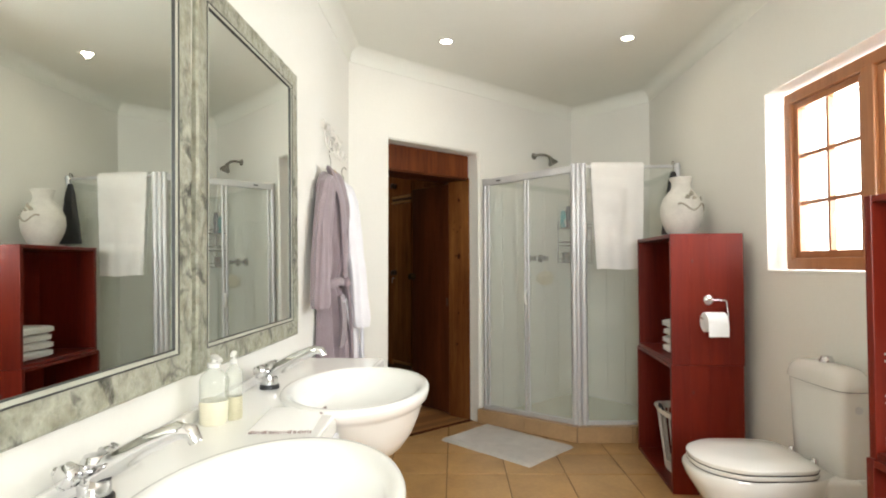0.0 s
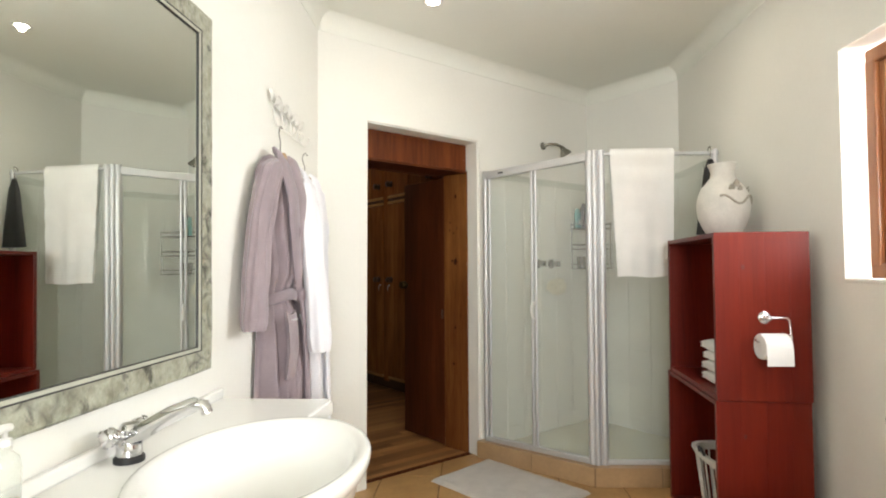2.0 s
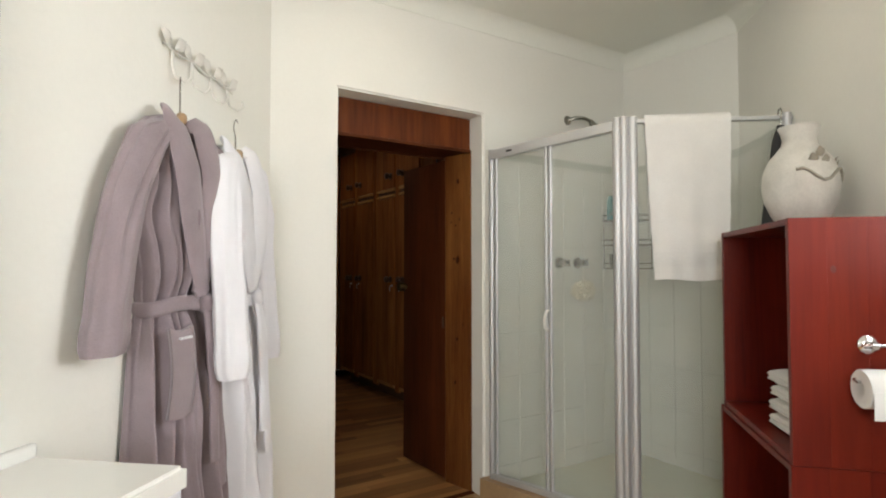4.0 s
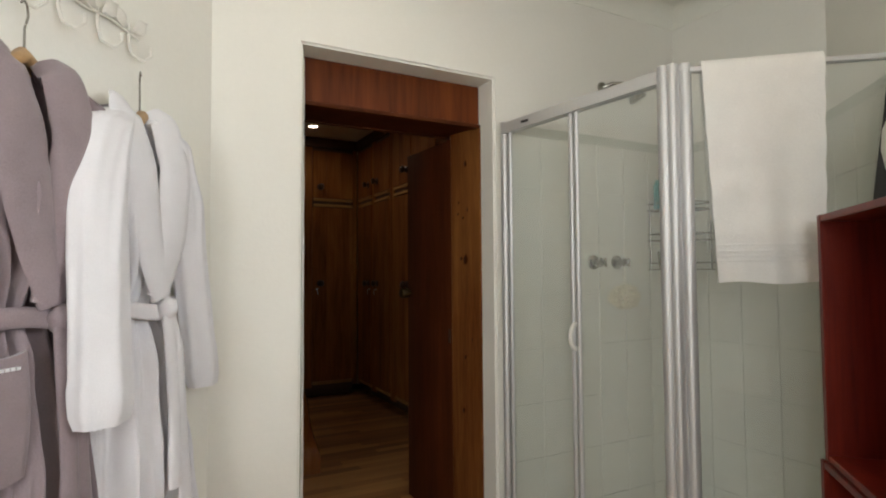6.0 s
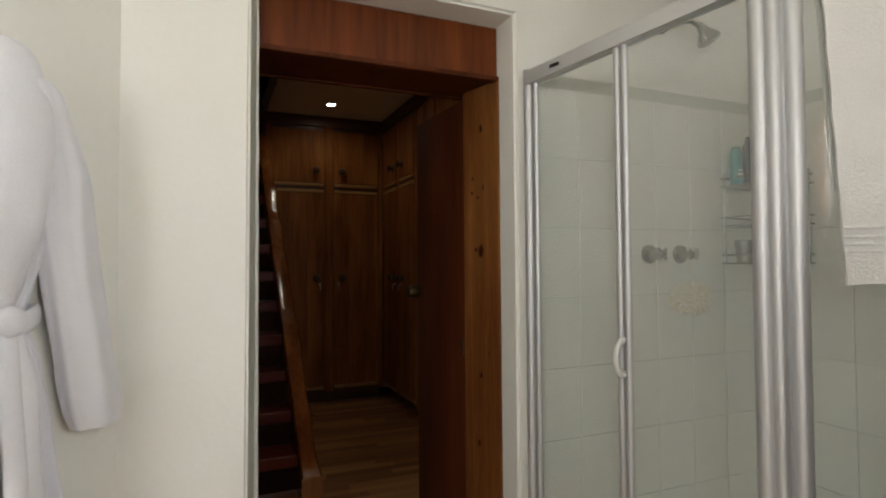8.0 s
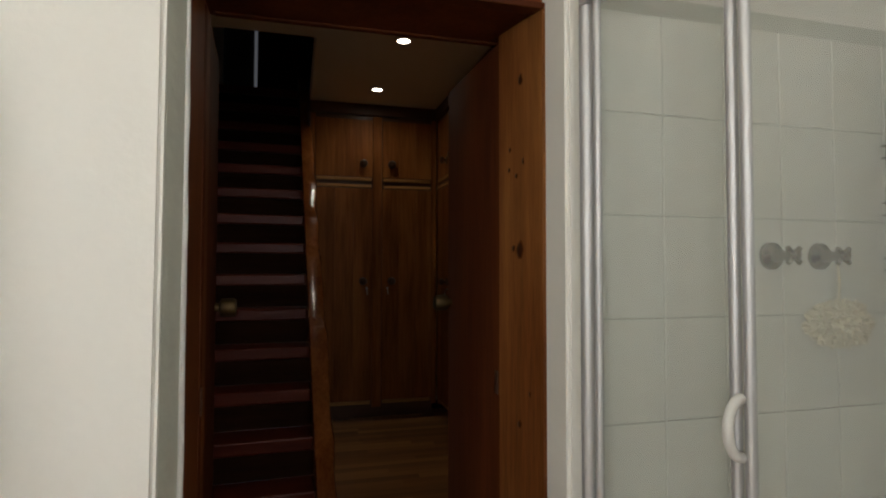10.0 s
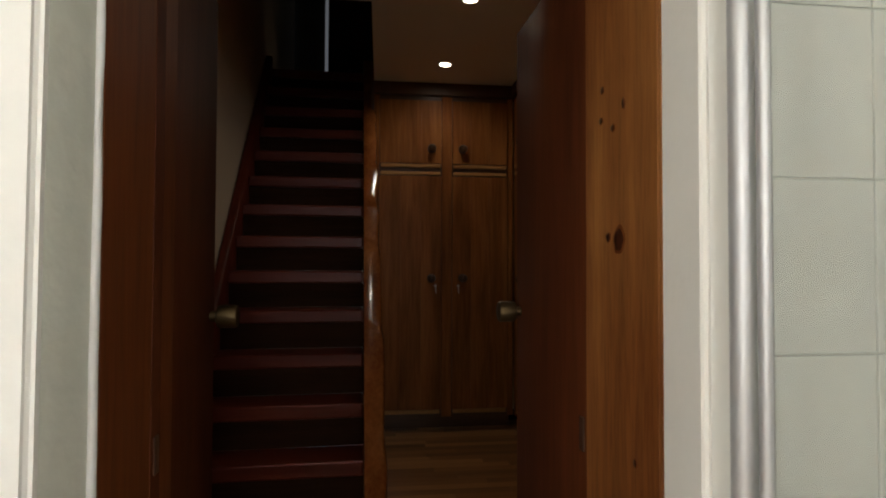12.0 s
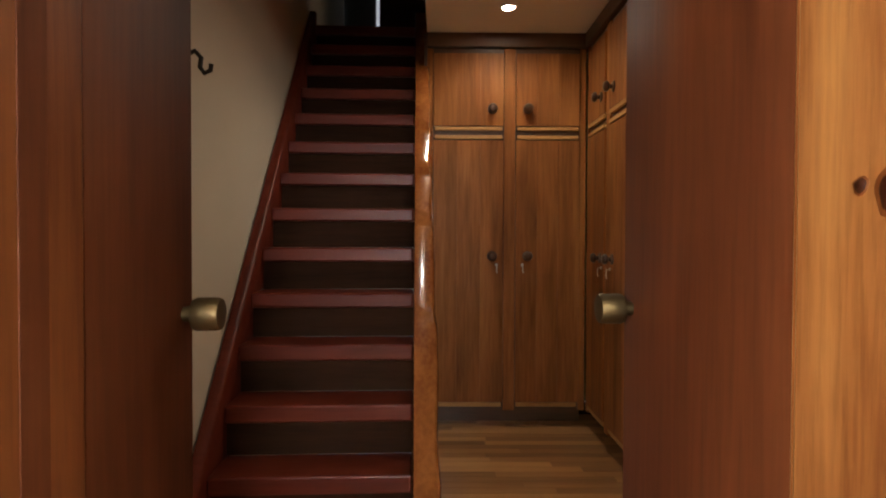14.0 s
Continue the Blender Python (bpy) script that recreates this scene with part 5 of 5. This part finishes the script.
lathe(b, [(0.0205, -0.05), (0.047, -0.05), (0.0495, -0.047), (0.0495, 0.047), (0.047, 0.05), (0.0205, 0.05), (0.0205, -0.05)], 36, m_)
part("paper", b, M_PAPER, roll, smooth=50)
b = B()
lathe(b, [(0.0195, -0.049), (0.0203, -0.049), (0.0203, 0.049), (0.0195, 0.049), (0.0195, -0.049)], 24, m_)
part("core", b, M_CARD, roll, "brown cardboard core", smooth=50)
b = B()
rings(b, [[Vector((x, -0.049, z)), Vector((x, 0.049, z)), Vector((x - 0.0015, 0.049, z)), Vector((x - 0.0015, -0.049, z))] for x, z in ((-0.0493, 0.0), (-0.0505, -0.02), (-0.051, -0.045), (-0.0505, -0.068))])
part("loose_sheet", b, M_PAPER, roll)


# ---- folded towels, basket ----
def folded(m, w, d, h, label, group):
    th = thing("folded_towel", m, label, "towel", group)
    b = B()
    lo = []
    for i in range(13):
        x = -w / 2 + w * i / 12
        e = 1.0 if 0 < i < 12 else 0.82
        loop = []
        for k in range(28):
            q = 2 * math.pi * k / 28
            c, s = math.cos(q), math.sin(q)
            loop.append(Vector((x, d / 2 * math.copysign(abs(c) ** 0.38, c) * (0.97 + 0.03 * math.sin(i)), h / 2 + e * h / 2 * math.copysign(abs(s) ** 0.38, s) + 0.0015 * math.sin(i * 1.7 + k))))
        lo.append(loop)
    rings(b, lo)
    part("cloth", b, M_TOWEL, th, smooth=70)
    for z in (0.33, 0.66):
        b = B()
        tube(b, [(-w / 2 * 0.96, d / 2 * 0.985, h * z), (0, d / 2 * 1.0, h * z + 0.001), (w / 2 * 0.96, d / 2 * 0.985, h * z)], 0.003, 6)
        part("fold", b, M_TOWEL, th, smooth=60)


for k in range(4):
    folded(bath(2.735 + 0.008 * (k % 2), 1.50 + 0.006 * (k % 3 - 1), 0.677 + 0.046 * k, 2 * (k % 3 - 1)), 0.28, 0.24, 0.0462, "thick white folded towel in a stack on the red shelf", "towels on the shelf")
for k in range(5):
    folded(bath(1.03, 1.455 + 0.005 * (k % 2), 0.677 + 0.055 * k), 0.30, 0.25, 0.0552, "thick white folded towel in a stack", "towels on the far shelf")
for k in range(6):
    folded(bath(1.03, 1.45 + 0.005 * (k % 2), 0.022 + 0.085 * k), 0.30, 0.25, 0.0852, "thick white folded towel in a stack", "towels on the low shelf")

basket = thing("laundry_basket", bath(2.80, 1.50, 0.021), "white slotted plastic laundry basket in the red crate", "basket")
b = B()
rings(b, [oval(0, 0, 0.145, 0.115, 0.0, 40, 4), oval(0, 0, 0.15, 0.12, 0.05, 40, 4), oval(0, 0, 0.146, 0.116, 0.05, 40, 4), oval(0, 0, 0.141, 0.111, 0.006, 40, 4)])
part("base", b, M_BASKET, basket, smooth=50)
b = B()
rings(b, [oval(0, 0, 0.18, 0.148, 0.31, 40, 4), oval(0, 0, 0.195, 0.162, 0.335, 40, 4), oval(0, 0, 0.195, 0.162, 0.345, 40, 4), oval(0, 0, 0.178, 0.146, 0.345, 40, 4), oval(0, 0, 0.174, 0.142, 0.31, 40, 4), oval(0, 0, 0.18, 0.148, 0.31, 40, 4)], cap=(False, False))
part("rim", b, M_BASKET, basket, smooth=50)
lowp, topp = oval(0, 0, 0.147, 0.117, 0.048, 40, 4), oval(0, 0, 0.177, 0.145, 0.312, 40, 4)
for k in range(40):
    b = B()
    tube(b, [lowp[k], lowp[k].lerp(topp[k], 0.5), topp[k]], 0.0042, 6)
    part("rib", b, M_BASKET, basket, smooth=60)
b = B()
tube(b, [(-0.03, 0.16, 0.345), (-0.02, 0.168, 0.37), (0.01, 0.168, 0.372), (0.025, 0.16, 0.35)], 0.006, 8)
part("handle", b, M_DARKSEAL, basket, "dark handle", smooth=60)

# ---- on the vanity ----
def pump_bottle(m, r, h, liquid, label):
    th = thing("soap_dispenser", m, label, "soap bottle", "bottles on the vanity")
    b = B()
    lathe(b, [(r * 0.92, 0.0), (r, 0.004), (r, h * 0.34)], 24)
    part("soap", b, liquid, th, "pale liquid soap", smooth=50)
    b = B()
    lathe(b, [(r, h * 0.341), (r, h * 0.62), (r * 0.85, h * 0.72), (r * 0.42, h * 0.78), (r * 0.4, h * 0.82)], 24)
    part("bottle", b, M_CLEARPLASTIC, th, "clear plastic upper bottle", smooth=50)
    b = B()
    lathe(b, [(r * 0.45, h * 0.82), (r * 0.45, h * 0.88), (r * 0.16, h * 0.89), (r * 0.16, h * 0.96)], 16)
    tube(b, [(0.012, 0, h * 0.965), (-0.01, 0, h * 0.985), (-r * 1.3, 0, h * 0.97), (-r * 1.4, 0, h * 0.95)], 0.006, 10)
    part("pump", b, M_BASKET, th, "white pump", smooth=60)


pump_bottle(bath(1.02, -0.395, VZ, 40), 0.034, 0.165, M_SOAP, "clear pump bottle half full of pale soap")
pump_bottle(bath(1.06, -0.362, VZ, 15), 0.021, 0.168, M_LABEL, "slim lotion pump bottle with a printed label")
cloth_ = thing("face_cloth", bath(1.045, -0.215, VZ, 4), "thin folded white face cloth with patterned edge on the vanity", "cloth")
CLX, CLY, CLT = 0.112, 0.072, 0.0024
b = B()
for k in range(2):
    box(b, -CLX + 0.003 * k, CLX, -CLY + 0.003 * k, CLY, 0.0004 + CLT * k, CLT * (k + 1), 0.001)
part("fabric", b, cloth("beige_cotton", (0.80, 0.78, 0.74), 0.03), cloth_, smooth=40)
b = B()
rng_c = random.Random(11)
for k in range(26):
    y = -CLY + 2 * CLY * k / 26
    w = rng_c.uniform(0.004, 0.012)
    box(b, -CLX - 0.0005, -CLX + w, y, y + rng_c.uniform(0.002, 0.0045), 0.0008, 2 * CLT + 0.0004)
for k in range(14):
    x = CLX - 0.07 + 0.07 * k / 14
    box(b, x, x + rng_c.uniform(0.002, 0.004), -CLY - 0.0005, -CLY + rng_c.uniform(0.004, 0.011), 0.0008, 2 * CLT + 0.0004)
part("patterned_edge", b, plain("printed_pattern", (0.3, 0.23, 0.21), 0.9, vary=0.3, scale=80), cloth_)

# ---- bath mat ----
mat = thing("bath_mat", pose(2.594, 2.166, 0.0, 0, 0, 5.5), "pale grey cotton bath mat on the tiles by the shower", "bath mat")
b = B()
nx, ny = 36, 52
grid = []
for i in range(nx + 1):
    row = []
    for j in range(ny + 1):
        x, y = -0.245 + 0.49 * i / nx, -0.362 + 0.724 * j / ny
        edge = min(i, nx - i, j, ny - j)
        z = 0.013 + 0.0035 * noise.noise(Vector((x * 28, y * 28, 0.4))) + (0.002 if edge in (2, 3) else 0)
        z = 0.001 if edge == 0 else z
        row.append(b.verts.new((x + 0.004 * noise.noise(Vector((0, y * 7, 2))), y + 0.004 * noise.noise(Vector((x * 7, 0, 5))), z)))
    grid.append(row)
for i in range(nx):
    for j in range(ny):
        b.faces.new((grid[i][j], grid[i + 1][j], grid[i + 1][j + 1], grid[i][j + 1]))
part("pad", b, M_MAT, mat, smooth=60)

# ---- in the shower: wire caddy, bottles, sponge ----
CX, CYC = XB - 0.012, DOOR_Y - 0.012
caddy = thing("shower_caddy", pose(CX - 0.006, CYC, 1.172), "three-tier chrome wire caddy in the corner of the shower", "caddy")
b = B()
tube(b, [(-0.006, -0.006, 0.0), (-0.006, -0.006, 0.47)], 0.0035, 8)
for x, y in ((-0.2, -0.004), (-0.004, -0.2)):
    tube(b, [(x, y, 0.01), (x, y, 0.36)], 0.003, 8)
part("back_wires", b, M_NICKEL, caddy, smooth=60)
for z in (0.012, 0.155, 0.305):
    b = B()
    for zz in (z, z + 0.032):
        bow = [(-0.215 * math.cos(a) ** 0.8, -0.215 * math.sin(a) ** 0.8, zz) for a in np.linspace(0.0, math.pi / 2, 11)]
        tube(b, [(-0.004, -0.004, zz)] + bow + [(-0.004, -0.004, zz)], 0.003, 6)
    for k in range(1, 8):
        x = -0.026 * k
        tube(b, [(x, -0.004, z), (x, -0.215 * math.sqrt(max(0.0, 1 - (x / 0.215) ** 2)) * 0.98, z)], 0.0018, 6)
    part("shelf", b, M_NICKEL, caddy, smooth=60)
for x, y, h, r, mt, lab in ((-0.195, -0.05, 0.145, 0.024, M_TEAL, "teal shower gel bottle with pale cap on the wire caddy"), (-0.125, -0.055, 0.185, 0.03, M_NAVY, "dark shampoo bottle on the wire caddy")):
    bt = thing("shampoo_bottle", pose(CX + x, CYC + y, 1.172 + 0.308), lab, "bottle", "bottles in the shower")
    b = B()
    lathe(b, [(r * 0.9, 0), (r, 0.006), (r, h * 0.8), (r * 0.78, h * 0.88)], 20, None, 1.15, 0.75)
    part("bottle", b, mt, bt, smooth=50)
    b = B()
    lathe(b, [(r * 0.72, h * 0.881), (r * 0.72, h * 0.98), (r * 0.6, h)], 18, None, 1.1, 0.75)
    part("cap", b, M_TEAL if mt is M_TEAL else M_BLACK, bt, smooth=50)
    b = B()
    box(b, -r * 0.6, r * 0.6, -r * 0.79, -r * 0.74, h * 0.25, h * 0.3)
    box(b, -r * 0.5, r * 0.5, -r * 0.79, -r * 0.74, h * 0.36, h * 0.39)
    part("label_bars", b, M_BASKET, bt)
bt = thing("soap_pot", pose(CX - 0.165, CYC - 0.055, 1.187), "dark grey plastic pot on the lowest caddy shelf", "pot")
b = B()
lathe(b, [(0.028, 0), (0.036, 0.085), (0.033, 0.085), (0.026, 0.006)], 20)
part("pot", b, M_NICKEL, bt, smooth=50)

puff = thing("bath_puff", pose(3.475, DOOR_Y - 0.075, 1.058), "cream net bath puff hanging from the shower tap", "bath puff")
b = B()
bmesh.ops.create_icosphere(b, subdivisions=5, radius=1.0)
for v in b.verts:
    d_ = v.co.normalized()
    k = 0.75 + 0.35 * abs(noise.noise(d_ * 4.5)) + 0.3 * abs(noise.noise(d_ * 9 + Vector((3, 1, 2))))
    v.co = Vector((d_.x * 0.085, d_.y * 0.055, d_.z * 0.062)) * k
part("net", b, M_PUFF, puff, smooth=40)
b = B()
tube(b, [(0.0, 0, 0.04), (0.004, 0.0, 0.1), (0.012, 0.012, 0.15)], 0.003, 6)
part("cord", b, M_PUFF, puff, "cream cord", smooth=60)

# ---- thin glowing box on the upper storey wall, in place of a daylight gap ----
b = B()
box(b, 1.762, 1.80, 8.185, 8.198, 3.22, 4.6)
solid("glow_strip", b, glowing("upstairs_glow", (0.85, 0.9, 1.0), 0.12), "narrow pale glowing strip set on the upstairs wall", "window")
# door beside the strip, coloured near black to pass for unlit
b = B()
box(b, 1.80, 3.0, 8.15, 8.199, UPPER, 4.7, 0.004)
solid("door_3", b, M_RISER, "closed door on the upper landing, its darkness put into the colour", "door")

# ---- floor pieces ----
bm = B()
prism(bm, [world_of(U_BACK, N_RIGHT), world_of(4.4, N_RIGHT), (XB, 2.72), (1.6, 2.72), world_of(U_BACK, N_LEFT)], -0.1, -0.006)
floor_b = solid("floor_bathroom", bm, M_GROUT, "square terracotta-coloured tiles with dark joints", "floor")
bm = B()
box(bm, HX0, HX1 + 0.55, 2.72, 6.45, -0.1, -0.006)
floor_h = solid("floor_hall", bm, M_RISER, "striped brown wood-strip floor", "floor")

TILE = 0.3335
bm = B()
g = 0.0035
box(bm, g, TILE - g, -TILE + g, -g, -0.006, 0.0, 0.0015)
tile_mesh = finish(bm, "tile", M_FLOOR_TILE)


for i in range(-8, 16):
    for j in range(-3, 6):
        u, n = 2.817 + TILE * (i - 8), 0.147 + TILE * (j - 1)
        if u > 4.1 or u < U_BACK - 0.3 or n > N_RIGHT or n + TILE < N_LEFT - 0.3:
            continue
        corners = [world_of(u + a, n + b) for a in (0, TILE) for b in (0, TILE)]
        ys = [c[1] for c in corners]
        if min(ys) > 2.72:
            continue
        if max(ys) <= 2.72:
            ob = new("tile", tile_mesh)
            ob.matrix_basis = bath(u, n)
            ob.parent = floor_b
        else:
            # cut tile along the threshold
            pts = [Vector((*world_of(u + a, n + b), 0)) for a, b in ((g, g), (TILE - g, g), (TILE - g, TILE - g), (g, TILE - g))][::-1]
            cut = []
            for a, b in zip(pts, pts[1:] + pts[:1]):
                if a.y <= 2.718:
                    cut.append((a.x, a.y))
                if (a.y - 2.718) * (b.y - 2.718) < 0:
                    k = (2.718 - a.y) / (b.y - a.y)
                    cut.append((a.x + k * (b.x - a.x), 2.718))
            if len(cut) > 2:
                bm = B()
                prism(bm, cut, -0.006, 0.0)
                part("tile", bm, M_FLOOR_TILE, floor_b)

# hall planks run across the hall
rng = random.Random(5)
pw = 0.062
plank_meshes = []
for length in (0.5, 0.7, 0.9):
    bm = B()
    box(bm, 0.0006, length - 0.0006, 0.0006, pw - 0.0006, -0.006, 0.0)
    plank_meshes.append((length, finish(bm, "plank", M_PLANK)))
y = 2.724
while y < 6.1:
    x = HX0 - rng.random() * 0.4
    while x < 3.55:
        length, me = rng.choice(plank_meshes)
        ob = new("plank", me)
        ob.matrix_basis = pose(x, y, 0)
        ob.parent = floor_h
        x += length
    y += pw
bm = B()
box(bm, DX0 + 0.006, DX1 - 0.006, 2.70, 2.735, -0.006, 0.006, 0.004)
solid("threshold", bm, M_LEAF, "dark wooden threshold strip", "trim")

# ---- shower wall tiles ----
TZ, TW, ROW = 0.2333, 0.168, 1.309
bm = B()
box(bm, 0.0015, TW - 0.0015, -0.008, 0, 0.0015, TZ - 0.0015, 0.0012)
st_mesh = finish(bm, "tile", M_SHOWER_TILE)
bm = B()
box(bm, 2.86, XB, DOOR_Y - 0.005, DOOR_Y - 0.001, 0.04, 1.82)
wt = solid("shower_tiling", bm, M_SHOWER_GROUT, "pale grey-green glazed wall tiles in the shower", "tiling")
for k in range(7):
    for r in range(-1, 7):
        x, z = 3.046 + TW * (k - 1), ROW + TZ * (r - 5)
        if x + TW > XB + 0.03:
            continue
        ob = new("tile", st_mesh)
        ob.matrix_basis = pose(x, DOOR_Y - 0.001, z)
        ob.parent = wt
bm = B()
box(bm, XB - 0.005, XB - 0.001, 1.88, DOOR_Y - 0.008, 0.04, 1.82)
we = solid("shower_end_tiling", bm, M_SHOWER_GROUT, "pale glazed wall tiles at the shower's end", "tiling")
for k in range(5):
    for r in range(-1, 7):
        ob = new("tile", st_mesh)
        ob.matrix_basis = pose(XB - 0.001, DOOR_Y - 0.012 - TW * k, ROW + TZ * (r - 5), 0, 0, -90)
        ob.parent = we
bm = B()
box(bm, 3.46, 4.25, -N_RIGHT + 0.001, -N_RIGHT + 0.005, 0.04, 1.82)
wr = solid("shower_side_tiling", bm, M_SHOWER_GROUT, "pale glazed wall tiles on the shower's side", "tiling", m=BM)
for k in range(5):
    for r in range(-1, 7):
        ob = new("tile", st_mesh)
        ob.matrix_basis = pose(3.46 + TW * (k + 1), -N_RIGHT + 0.001, ROW + TZ * (r - 5), 0, 0, 180)
        ob.parent = wr

# kerb tiles
kerb_ob = bpy.data.objects["shower_kerb"]
for p, q in ((plan_out[0], plan_out[1]), (plan_out[1], plan_out[2])):
    d = q - p
    count = max(1, round(d.length / 0.333))
    step = d.length / count
    nrm = Vector((d.y, -d.x)).normalized()
    if nrm.dot(off1) < 0:
        nrm = -nrm
    ang = math.degrees(math.atan2(d.y, d.x))
    for k in range(count):
        bm = B()
        s = 1 if (Vector((-math.sin(radians(ang)), math.cos(radians(ang)))).dot(nrm) > 0) else -1
        box(bm, 0.002, step - 0.002, 0, s * 0.007, 0.002, kerb - 0.004, 0.0015)
        box(bm, 0.002, step - 0.002, -s * 0.095, s * 0.007, kerb - 0.004, kerb, 0.0015)
        a = p + d.normalized() * step * k
        part("tile", bm, M_KERB_TILE, kerb_ob, m=pose(a.x, a.y, 0, 0, 0, ang))
